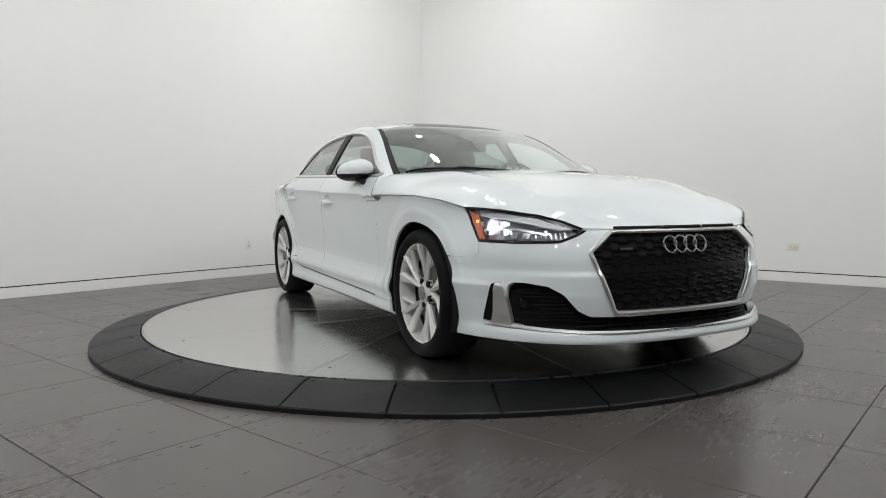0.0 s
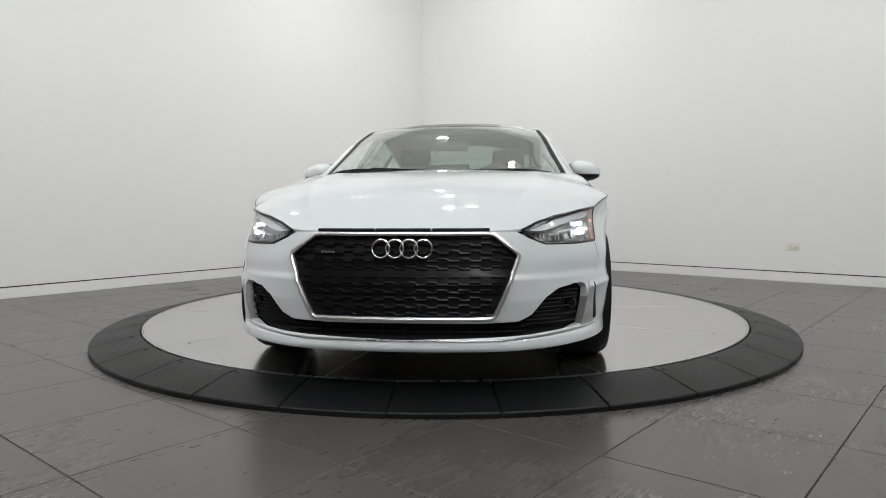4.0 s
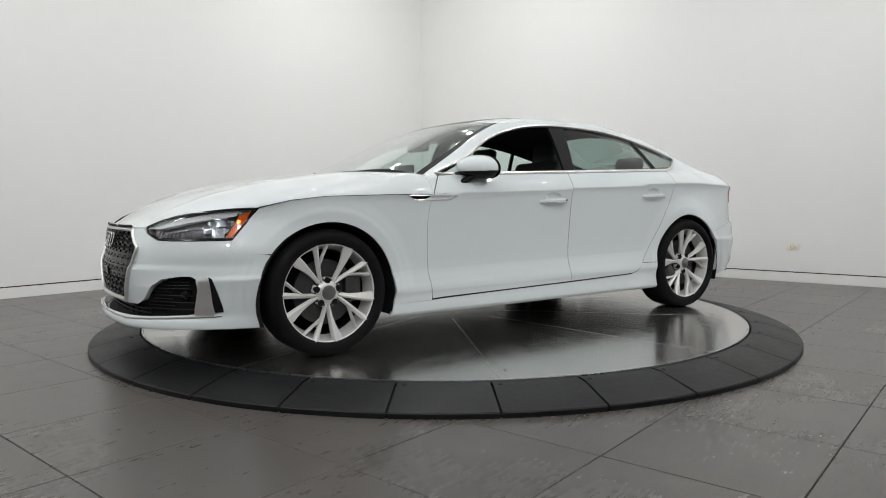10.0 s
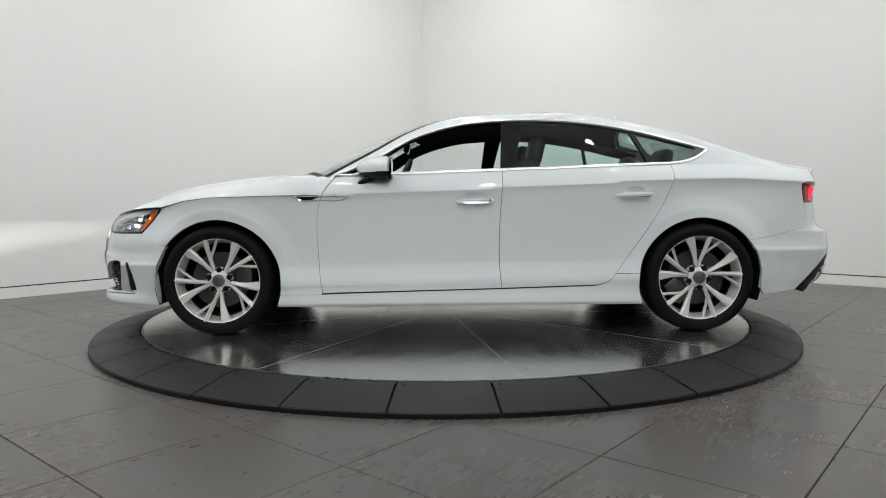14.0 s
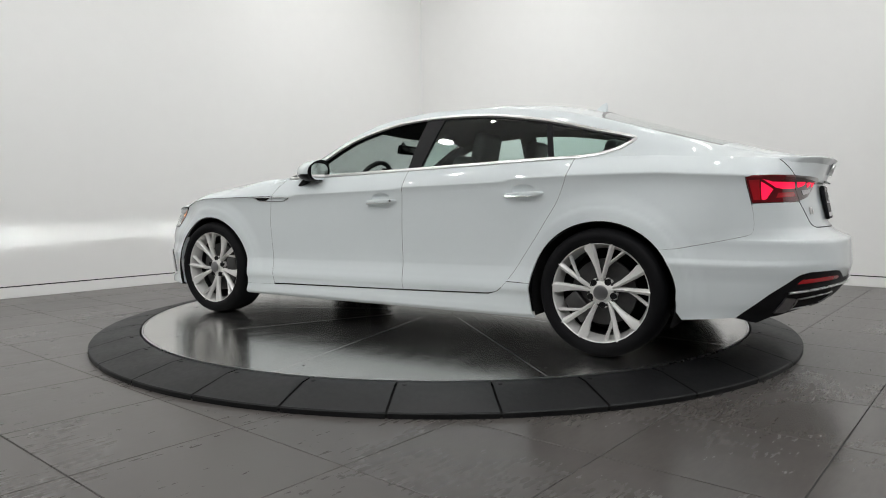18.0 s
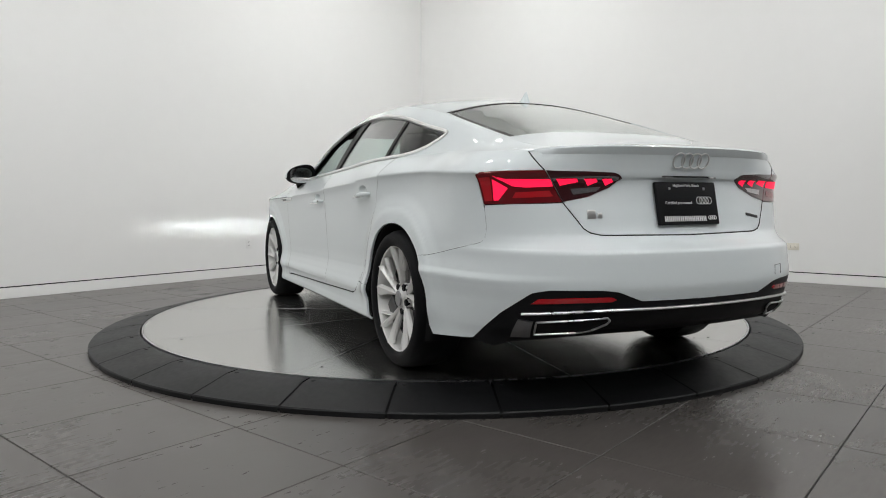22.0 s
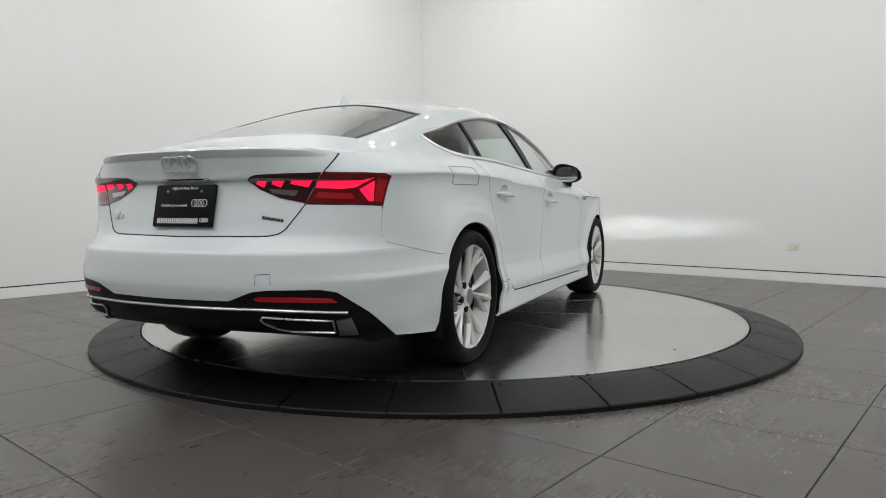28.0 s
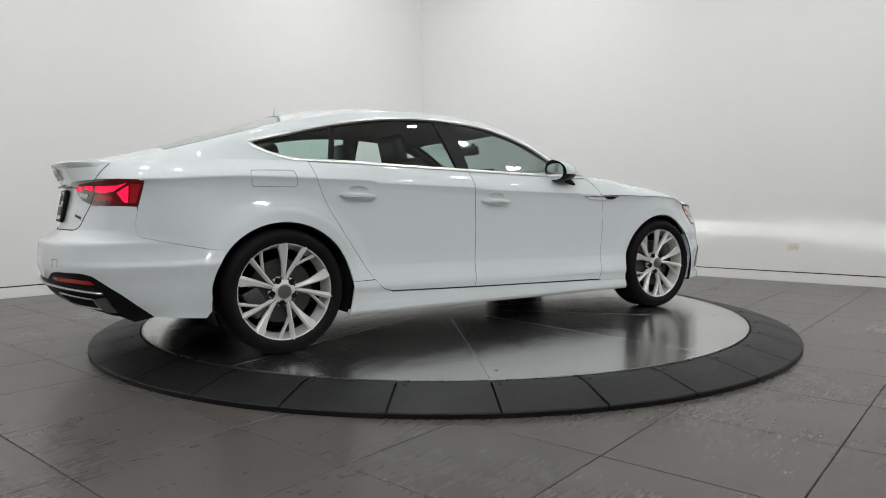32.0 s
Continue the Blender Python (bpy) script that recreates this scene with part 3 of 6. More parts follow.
REAR = spline((0.13, 0.28), (0.25, 0.16), (0.30, 0.07), (0.36, 0.028), (0.40, 0.012), (0.46, 0.0), (0.54, 0.004), (0.576, 0.008), (0.588, 0.016), (0.600, 0.045), (0.620, 0.082), (0.65, 0.112), (0.72, 0.130), (0.835, 0.152),
              (0.852, 0.150), (0.866, 0.134), (0.90, 0.124), (0.95, 0.106), (0.978, 0.094), (1.0, 0.098))
RY = spline((1.2, 0.80), (0.80, 0.755), (0.73, 0.742), (0.5, 0.688), (0.3, 0.640), (0.1, 0.600), (-0.3, 0.588), (-0.7, 0.588), (-1.1, 0.585), (-1.46, 0.592), (-1.75, 0.585), (-1.95, 0.575), (-2.2, 0.56), (-2.46, 0.5))
RZ = spline((1.2, 0.90), (0.80, 0.920), (0.73, 0.955), (0.5, 1.082), (0.3, 1.196), (0.1, 1.272), (-0.1, 1.303), (-0.3, 1.317), (-0.7, 1.313), (-1.1, 1.257), (-1.34, 1.204), (-1.46, 1.168), (-1.75, 1.082), (-1.95, 1.027), (-2.15, 0.986), (-2.3, 0.972), (-2.46, 0.978))
ZT = spline((1.05, 0.945), (1.0, 0.965), (0.8, 1.055), (0.6, 1.142), (0.4, 1.228), (0.25, 1.285), (0.1, 1.322), (-0.1, 1.352), (-0.35, 1.371), (-0.6, 1.376), (-0.9, 1.360), (-1.2, 1.304), (-1.5, 1.217), (-1.9, 1.090), (-2.1, 1.030), (-2.25, 0.998), (-2.38, 0.985), (-2.46, 0.985))


def _ramp(t):
    t = np.clip(t, 0, 1)
    return t * t * (3 - 2 * t)


def skin(a, z):
    """The lower body: the plan outline drawn in by height."""
    a = np.asarray(a, float)
    ox, oy, nx, ny = (np.interp(a, _us, t) for t in (_ox, _oy, _nx, _ny))
    zc = ZC(ox)
    f = np.clip((z - Z0) / (zc - Z0), 0, 1)
    d = np.maximum(z - zc, 0)
    ends = _ramp((np.abs(ox) - 1.45) / 0.25)
    side = SIDE_LOW(f) * (1 - ends) + SIDE_END(f) * ends + 0.45 * d + 2.2 * d * d
    side = side + 0.062 * _ramp((ox - 1.42) / 0.40) * _ramp((z - 0.50) / 0.24)
    fwd, aft = np.maximum(nx, 0) ** 2, np.maximum(-nx, 0) ** 2
    # the rear shoulders draw in over the wheels
    side = side + (0.30 * d + 4.8 * d * d) * _ramp((-0.90 - ox) / 0.62)
    side = side + 0.058 * _ramp((z - 0.55) / 0.32) * _ramp((-1.12 - ox) / 0.5) * (1 - 0.85 * _ramp((-1.70 - ox) / 0.32))
    # wheel arches: a soft swell with a crisp lip
    for ax in (AX, -AX):
        r = np.hypot(ox - ax, z - 0.318)
        side = side - (0.010 * _ramp((0.505 - r) / 0.085) + 0.005 * _ramp((0.440 - r) / 0.034)) * _ramp((z - 0.20) / 0.16)
    ins = ny * ny * side + fwd * FRONT(z) + aft * REAR(z)
    return np.stack([ox - nx * ins, oy - ny * ins, z + 0 * ox], -1)


def body(u, w):
    """The whole side: w 0..1 from the lower edge to the belt, 1..2 from the belt to the roof rail."""
    u, w = np.broadcast_arrays(np.asarray(u, float), np.asarray(w, float))
    a = np.abs(u)
    zb = ZB(np.interp(a, _us, _ox))
    low = skin(a, Z0 + (zb - Z0) * np.minimum(w, 1))
    t = np.clip(w - 1, 0, 1)[..., None]
    L = skin(a, zb)
    x = L[..., 0]
    ry, rz = RY(x), RZ(x)
    R = np.stack([x, np.minimum(ry, L[..., 1] - 0.005), np.maximum(rz, zb + 0.003)], -1)
    span = R - L
    P1 = L + span * 0.40 + np.array([0, 0.022, 0.0]) * np.minimum(span[..., 2:3] / 0.28, 1.0)
    k = np.minimum(0.06, 0.35 * np.abs(span[..., 1]) + 0.0)[..., None]
    P2 = R + k * np.array([0, 0.94, -0.34])
    hi = (1 - t) ** 3 * L + 3 * t * (1 - t) ** 2 * P1 + 3 * t * t * (1 - t) * P2 + t ** 3 * R
    P = np.where((w > 1)[..., None], hi, low)
    P[..., 1] *= np.where(u < 0, -1.0, 1.0)
    return P


_scan = np.linspace(0, U_END, 1600)


def uw(x, z):
    """Surface coordinates of the left side at length x and height z."""
    w, u = 0.5, 0.0
    ts = np.linspace(1, 2, 80)
    for _ in range(5):
        Q = body(_scan, np.full(_scan.shape, w))
        u = float(np.interp(-x, -Q[:, 0], _scan))
        zb = float(ZB(np.interp(u, _us, _ox)))
        w = (z - Z0) / (zb - Z0) if z <= zb else float(np.interp(z, body(np.full(80, u), ts)[:, 2], ts))
    return (u, w)


def uy(y, z, rear=False):
    """Surface coordinates on the nose or tail at width y and height z."""
    half = _scan[_scan > U_END * 0.6] if rear else _scan[_scan < U_END * 0.4]
    u, w = 0.0, 0.5
    for _ in range(5):
        Q = body(half, np.full(half.shape, w))
        u = float(np.interp(abs(y), Q[::-1, 1], half[::-1])) if rear else float(np.interp(abs(y), Q[:, 1], half))
        zb = float(ZB(np.interp(u, _us, _ox)))
        w = (z - Z0) / (zb - Z0)
    if not rear:
        return (u if y >= 0 else -u, w)
    return (u if y >= 0 else 2 * U_END - u, w)


def tail(u, w):
    """The same surface, continued past the tail's middle."""
    u = np.asarray(u, float)
    P = body(np.where(u > U_END, 2 * U_END - u, u), w)
    P[..., 1] *= np.where(u > U_END, -1.0, 1.0)
    return P


def side_poly(pts):
    return np.array([uw(x, z) for x, z in pts])


BOW = spline((0.80, 0.23), (0.5, 0.20), (0.15, 0.08), (-0.2, 0.0), (-0.85, 0.02), (-1.15, 0.085), (-1.34, 0.13), (-1.6, 0.045), (-1.9, -0.06), (-2.1, -0.09), (-2.28, -0.10))


def top(xe, q):
    """Windscreen, roof, rear glass and deck: xe along the rail, q across from -1 to 1."""
    xe, q = np.broadcast_arrays(np.asarray(xe, float), np.asarray(q, float))
    x = xe + BOW(xe) * (1 - q * q)
    zr = np.maximum(RZ(xe), ZB(xe) + 0.003)
    z = zr + (ZT(x) - zr) * (1 - np.abs(q) ** 2.3)
    return np.stack([x, q * RY(xe), z], -1)


_hu = np.linspace(0.2, uw(0.70, 0.81)[0], 400)
_hp = skin(_hu, ZC(np.interp(_hu, _us, _ox)))


def HW(xs):
    return np.interp(xs, _hp[::-1, 0], _hp[::-1, 1]) - 0.003




def hood_at(xs, q):
    """The bonnet: xs along its side edge, q across."""
    xs, q = np.broadcast_arrays(np.asarray(xs, float), np.asarray(q, float))
    bow = 0.11 + 0.10 * (2.14 - xs) / 1.34
    x = xs + bow * (1 - np.abs(q) ** 2.2)
    aq = np.abs(q)
    ze = np.interp(xs, _hp[::-1, 0], _hp[::-1, 2])
    lead = np.clip((xs - 1.888) / 0.25, 0, 1) ** 2
    ze = ze - lead * (ze - 0.655) * (1 - aq ** 9)
    zm = HOOD_MID(x)
    pe = 2.4 + 1.1 * np.clip((1.5 - xs) / 0.7, 0, 1)
    near = np.clip((2.138 - xs) / 0.30, 0, 1) ** 0.7
    z = ze + (zm - ze) * near * (1 - np.minimum(aq, 1) ** pe) ** (1 / 1.6)
    # towards the windscreen the edge follows the flank up and over
    dy = HW(xs) * np.maximum(1 - aq, 0)
    za = ze + (np.sqrt(0.2025 + 8.8 * dy) - 0.45) / 4.4
    zd = zm - 0.045 * aq * aq
    zr = -0.012 * np.log(np.exp(-(za - 0.8) / 0.012) + np.exp(-(zd - 0.8) / 0.012)) + 0.8
    wt = _ramp((1.25 - xs) / 0.40)
    z = z * (1 - wt) + zr * wt
    # raised creases that run back from the grille's corners
    z = z + 0.013 * np.exp(-np.sqrt(((aq - 0.62) / 0.055) ** 2 + 0.02)) * np.clip((2.1 - xs) / 0.5, 0, 1) * np.clip((xs - 0.8) / 0.3, 0, 1)
    return np.stack([x, q * HW(xs), z], -1)


HOOD_MID = spline((2.26, 0.652), (2.22, 0.675), (2.15, 0.710), (2.0, 0.780), (1.8, 0.848), (1.5, 0.908), (1.2, 0.946), (1.0, 0.962), (0.85, 0.968))

ARCH_R, WHEEL_Z = 0.368, 0.322


def arch(cx, a0, a1, n=26, r=ARCH_R, cz=0.308):
    return [(cx + r * math.cos(radians(a0 + (a1 - a0) * i / n)), cz + r * math.sin(radians(a0 + (a1 - a0) * i / n))) for i in range(n + 1)]


def shrink(poly, d=0.0016):
    """Draws a polygon in by d for a panel gap."""
    P = np.asarray(poly, float)
    area = 0.5 * np.sum(P[:, 0] * np.roll(P[:, 1], -1) - np.roll(P[:, 0], -1) * P[:, 1])
    e = np.roll(P, -1, 0) - P
    n = np.stack([-e[:, 1], e[:, 0]], 1) * np.sign(area)
    n /= np.linalg.norm(n, axis=1, keepdims=True) + 1e-9
    m_ = n + np.roll(n, 1, 0)
    m_ /= np.linalg.norm(m_, axis=1, keepdims=True) + 1e-9
    return P + m_ * d


def both(name, material, make, label="", parent=None):
    """A part on the left and its mirror image on the right."""
    out = []
    for k in (0, 1):
        bm = bmesh.new()
        make(bm)
        if k:
            mirror(bm)
        out.append(part(name, bm, material, parent or car, label, OFF if parent is None else (0, 0, 0)))
    return out


DOOR_F = [(0.804, 0.245), (0.818, 0.34), (0.828, 0.465), (0.833, 0.642), (0.822, 0.74), (0.800, 0.816), (0.765, 0.875), (0.727, 0.921)]
DOOR_M = smooth_poly([(-0.240, 0.270), (-0.229, 0.40), (-0.227, 0.55), (-0.234, 0.72), (-0.250, 0.952)], 4)
DOOR_R = [(-0.80, 0.286), (-0.865, 0.306), (-0.933, 0.383), (-1.005, 0.487), (-1.076, 0.588), (-1.135, 0.680), (-1.184, 0.759), (-1.22, 0.84), (-1.245, 0.92), (-1.25, 0.986)]
BELT = [(0.727, 0.921), (0.43, 0.9305), (0.1, 0.941), (-0.250, 0.952), (-0.69, 0.967), (-1.25, 0.986)]
DLO_TOP = [(0.733, 0.934), (0.513, 1.022), (0.306, 1.143), (0.143, 1.205), (-0.022, 1.246), (-0.174, 1.264), (-0.390, 1.273), (-0.573, 1.269), (-0.740, 1.256), (-0.946, 1.226), (-1.14, 1.186), (-1.31, 1.144), (-1.47, 1.107)]
DLO_TOP = smooth_poly(DLO_TOP, 4)
DLO_TIP = [(-1.523, 1.091), (-1.513, 1.076), (-1.44, 1.034), (-1.36, 1.009), (-1.27, 0.996)]


_fu = _us[_us < U_END * 0.3]
_ru = _us[_us > U_END * 0.7]


def nose_x(y, z):
    Q = skin(_fu, np.full(_fu.shape, float(z)))
    return float(np.interp(abs(y), Q[:, 1], Q[:, 0]))


def tail_x(y, z):
    Q = skin(_ru, np.full(_ru.shape, float(z)))[::-1]
    return float(np.interp(abs(y), Q[:, 1], Q[:, 0]))


def cup(x, z):
    """Outline of a handle recess."""
    return side_poly([(x + 0.066 * math.cos(a), z + 0.030 * math.sin(a)) for a in np.linspace(0, 2 * np.pi, 20, endpoint=False)])


def body_panels():
    # fender: crease line, door edge, sill, arch, bumper joint, headlamp edge
    pts = [(1.742, 0.744), (1.6, 0.783), (1.44, 0.802), (1.1, 0.811)] + DOOR_F[5:0:-1] + [(0.806, 0.250), (0.810, 0.238), (1.055, 0.236)]
    pts += arch(AX, 191, 37, 44) + [(1.76, 0.528), (1.862, 0.530), (1.880, 0.540), (1.884, 0.556), (1.868, 0.60), (1.80, 0.68)]
    both("front_fender", PAINT, lambda bm: patch(bm, body, shrink(side_poly(pts), 0.0010), 0.016, vstep=0.016))
    dF = smooth_poly(DOOR_F, 4) + [(0.43, 0.9305), (0.1, 0.941)] + DOOR_M[::-1]
    doors_f = both("front_door", PAINT, lambda bm: patch(bm, body, shrink(side_poly(dF)), 0.020, (cup(-0.085, 0.800),), vstep=0.012))
    dR = DOOR_M + [(-0.69, 0.967)] + smooth_poly(DOOR_R[::-1], 4)
    doors_r = both("rear_door", PAINT, lambda bm: patch(bm, body, shrink(side_poly(dR)), 0.018, (cup(-1.010, 0.832),), vstep=0.012))
    # quarter with the roof rail and the windscreen pillar in one pressing
    sill = [(1.05, 0.236), (0.80, 0.238), (0.2, 0.254), (-0.237, 0.264), (-0.80, 0.280), (-0.862, 0.302), (-0.905, 0.352)] + arch(-AX, 6.9, -22, 10) + [(-0.95, 0.168), (-0.3, 0.166), (0.5, 0.160)] + arch(AX, 203, 192, 5)
    both("side_sill", PAINT, lambda bm: patch(bm, body, shrink(side_poly(sill)), 0.03, vstep=0.02))
    quarter = DOOR_R[2:] + [(-1.29, 0.998), (-1.36, 1.009), (-1.44, 1.034), (-1.513, 1.076), (-1.523, 1.091), (-1.47, 1.107)]
    low = side_poly(quarter)
    uu = np.linspace(low[-1][0], uw(-2.22, 0.9)[0], 14)
    upper = [(u, 2.0) for u in uu]
    rear = [uy(0.56, 0.968, True), uy(0.636, 0.962, True), uy(0.604, 0.889, True), uy(0.732, 0.888, True), uw(-2.047, 0.878), uw(-2.073, 0.76), uw(-2.085, 0.70), uw(-2.087, 0.645), uw(-2.066, 0.615)]
    jo = [uw(-1.776, 0.552)]
    ar = side_poly(arch(-AX, 140, 7.0, 40))
    poly = np.array([tuple(p) for p in low] + upper + rear + jo + [tuple(p) for p in ar] + [uw(-0.908, 0.355)])
    both("rear_quarter", PAINT, lambda bm: patch(bm, body, shrink(poly, 0.0008), 0.016, vstep=0.018))
    # roof rail and windscreen pillar
    topl = side_poly(dense(DLO_TOP, 0.03, False))
    ur = np.linspace(topl[-1][0], uw(0.80, 0.93)[0], 26)
    rail_poly = np.array([(u, 2.0) for u in ur] + [uw(0.832, 0.905), uw(0.802, 0.822), uw(0.768, 0.878), uw(0.738, 0.915)] + [tuple(p) for p in topl])
    both("roof_rail", PAINT, lambda bm: patch(bm, body, rail_poly, 0.014, vstep=0.05))
    cowl = [(0.91, 0.8135), (0.803, 0.8175), (0.768, 0.878), (0.733, 0.917), (0.79, 0.925), (0.86, 0.905)]
    both("cowl_corner", PAINT, lambda bm: patch(bm, body, side_poly(dense(cowl, 0.02)), 0.012, lip=0.0, lift=-0.0025, vstep=0.02))
    both("pillar_lining", SUEDE, lambda bm: patch(bm, body, rail_poly, 0.02, lip=0.0, lift=-0.034, vstep=0.06))
    # thin dark bars that draw the shut lines
    def joint(line, r=0.0017):
        P = side_poly(dense(line, 0.02, False))
        Q = [(p[0], p[1] - 0.6 * r - 0.0004, p[2]) for p in body(P[:, 0], P[:, 1])]
        both("panel_joint", LINER, lambda b: tube(b, Q, r, 6))
    joint(smooth_poly(DOOR_F, 4), 0.0016)
    joint(DOOR_M)
    joint(smooth_poly(DOOR_R, 4))
    joint([(0.806, 0.243), (0.2, 0.259), (-0.237, 0.267), (-0.80, 0.283)])
    joint([(-0.908, 0.353), (-1.045, 0.354)], 0.0010)
    joint(smooth_poly([(-2.073, 0.758), (-2.083, 0.70), (-2.084, 0.645), (-2.062, 0.614), (-1.95, 0.588), (-1.74, 0.546)], 4), 0.0010)
    joint([(1.868, 0.60), (1.883, 0.556), (1.879, 0.541), (1.862, 0.531), (1.715, 0.528)], 0.0006)
    joint([(1.74, 0.752), (1.6, 0.785), (1.44, 0.803), (1.1, 0.812), (0.81, 0.816)], 0.0019)
    # bonnet
    bm = bmesh.new()
    q = np.sin(np.linspace(-np.pi / 2, np.pi / 2, 125))
    xs = 2.138 + (0.803 - 2.138) * np.linspace(0, 1, 60)
    P = hood_at(xs[:, None], q[None, :])
    gridmesh(bm, P)
    ext = hood_at(np.linspace(0.803, 0.735, 6)[:, None], (q * 0.968)[None, :])
    ext[1:, :, 2] -= 0.007
    gridmesh(bm, ext)
    bmesh.ops.recalc_face_normals(bm, faces=bm.faces)
    if sum(f.normal.z for f in bm.faces) < 0:
        bmesh.ops.reverse_faces(bm, faces=bm.faces)
    solid(bm, 0.012)
    part("bonnet", bm, PAINT, car, "", OFF)
    # roof with a dark glass sunroof, deck
    def sheet(name, x0, x1, material, n, drop=0.0, q1=1.0, label="", thick=0.008):
        bm = bmesh.new()
        qq = np.sin(np.linspace(-np.pi / 2, np.pi / 2, 41)) * q1
        X = np.linspace(x0, x1, n)
        P = top(X[:, None], qq[None, :])
        P[..., 2] -= drop
        gridmesh(bm, P)
        bmesh.ops.recalc_face_normals(bm, faces=bm.faces)
        if sum(f.normal.z for f in bm.faces) < 0:
            bmesh.ops.reverse_faces(bm, faces=bm.faces)
        solid(bm, thick)
        return part(name, bm, material, car, label, OFF)
    sheet("windscreen", 0.79, 0.13, GLASS, 30, 0.004, 0.962, "clear laminated windscreen", 0.002)
    sheet("sunroof", 0.125, -0.62, BLACK, 24, 0.0015, 0.55, "black glass sunroof panel")
    sheet("roof", 0.125, -1.325, PAINT, 48, 0.003, 1.0)
    sheet("rear_window", -1.335, -1.90, GLASS_REAR, 30, 0.004, 0.972, "tinted rear window", 0.002)
    bm = bmesh.new()
    qq = np.sin(np.linspace(-np.pi / 2, np.pi / 2, 41))
    ut = _scan[_scan > U_END * 0.7]
    edge = skin(ut, ZB(np.interp(ut, _us, _ox)))
    ty = 0.556 * np.abs(qq)
    tx, tz = np.interp(ty, edge[::-1, 1], edge[::-1, 0]), np.interp(ty, edge[::-1, 1], edge[::-1, 2])
    goal = np.stack([tx, 0.556 * qq, tz + 0.002], -1)
    P = []
    for k in range(21):
        s = k / 20
        P.append(top(-1.905 - 0.37 * s, qq) * (1 - s ** 2.5) + goal * s ** 2.5)
    gridmesh(bm, P)
    bmesh.ops.recalc_face_normals(bm, faces=bm.faces)
    if sum(f.normal.z for f in bm.faces) < 0:
        bmesh.ops.reverse_faces(bm, faces=bm.faces)
    solid(bm, 0.008)
    part("boot_deck", bm, PAINT, car, "", OFF)
    # black seal over the rear window
    bm = bmesh.new()
    qs = np.linspace(-0.975, 0.975, 41)
    gridmesh(bm, [top(np.full(41, x), qs) + np.array([0, 0, dz]) for x, dz in ((-1.321, -0.010), (-1.323, -0.0005), (-1.339, -0.0008), (-1.341, -0.010))])
    bmesh.ops.recalc_face_normals(bm, faces=bm.faces)
    part("rear_window_seal", bm, BLACK, car, "", OFF)
    # upswept lip along the boot's rear edge
    bm = bmesh.new()
    P = []
    for y in np.linspace(-0.628, 0.628, 49):
        ay = abs(y)
        dz = -0.014 * (ay / 0.628) ** 5
        xa, xb = tail_x(ay, 0.948), tail_x(ay, 0.972)
        P.append([(xa - 0.001, y, 0.948), (tail_x(ay, 0.962) - 0.006, y, 0.963 + dz), (xb - 0.010, y, 0.976 + dz), (xb - 0.004, y, 0.9825 + dz), (xb + 0.012, y, 0.984 + dz), (xb + 0.045, y, 0.982 + dz), (xb + 0.11, y, 0.965 + dz), (xa + 0.03, y, 0.945)])
    P = np.array(P)
    gridmesh(bm, np.concatenate([P, P[:, :1]], 1))
    bmesh.ops.remove_doubles(bm, verts=bm.verts, dist=1e-6)
    bmesh.ops.recalc_face_normals(bm, faces=bm.faces)
    part("boot_lip", bm, PAINT, car, "", OFF)
    # rear glass side bands
    for s in (1, -1):
        bm = bmesh.new()
        X = np.linspace(-1.32, -1.92, 24)
        P = top(X[:, None], (s * np.linspace(0.968, 1.0, 5))[None, :])
        gridmesh(bm, P)
        bmesh.ops.recalc_face_normals(bm, faces=bm.faces)
        if sum(f.normal.z for f in bm.faces) < 0:
            bmesh.ops.reverse_faces(bm, faces=bm.faces)
        solid(bm, 0.006)
        part("rear_pillar", bm, PAINT, car, "", OFF)
        bm = bmesh.new()
        P = top(X[:, None], (s * np.linspace(0.925, 0.971, 5))[None, :]) + np.array([0, 0, -0.0018])
        gridmesh(bm, P)
        bmesh.ops.recalc_face_normals(bm, faces=bm.faces)
        part("rear_window_edge", bm, BLACK, car, "", OFF)
        bm = bmesh.new()
        X = np.linspace(0.80, 0.12, 24)
        P = top(X[:, None], (s * np.linspace(0.958, 1.0, 4))[None, :])
        gridmesh(bm, P)
        bmesh.ops.recalc_face_normals(bm, faces=bm.faces)
        if sum(f.normal.z for f in bm.faces) < 0:
            bmesh.ops.reverse_faces(bm, faces=bm.faces)
        solid(bm, 0.006)
        part("windscreen_seal", bm, PLASTIC, car, "", OFF)
    return doors_f, doors_r


GRILLE = [(0.0, 0.645), (0.345, 0.645), (0.372, 0.640), (0.468, 0.565), (0.470, 0.552), (0.376, 0.316), (0.360, 0.305), (0.0, 0.303)]
LOWER = [(0.0, 0.285), (0.30, 0.283), (0.47, 0.290), (0.52, 0.315), (0.58, 0.385), (0.63, 0.418), (0.70, 0.432), (0.735, 0.432), (0.752, 0.42), (0.752, 0.262), (0.735, 0.252), (0.5, 0.234), (0.0, 0.222)]


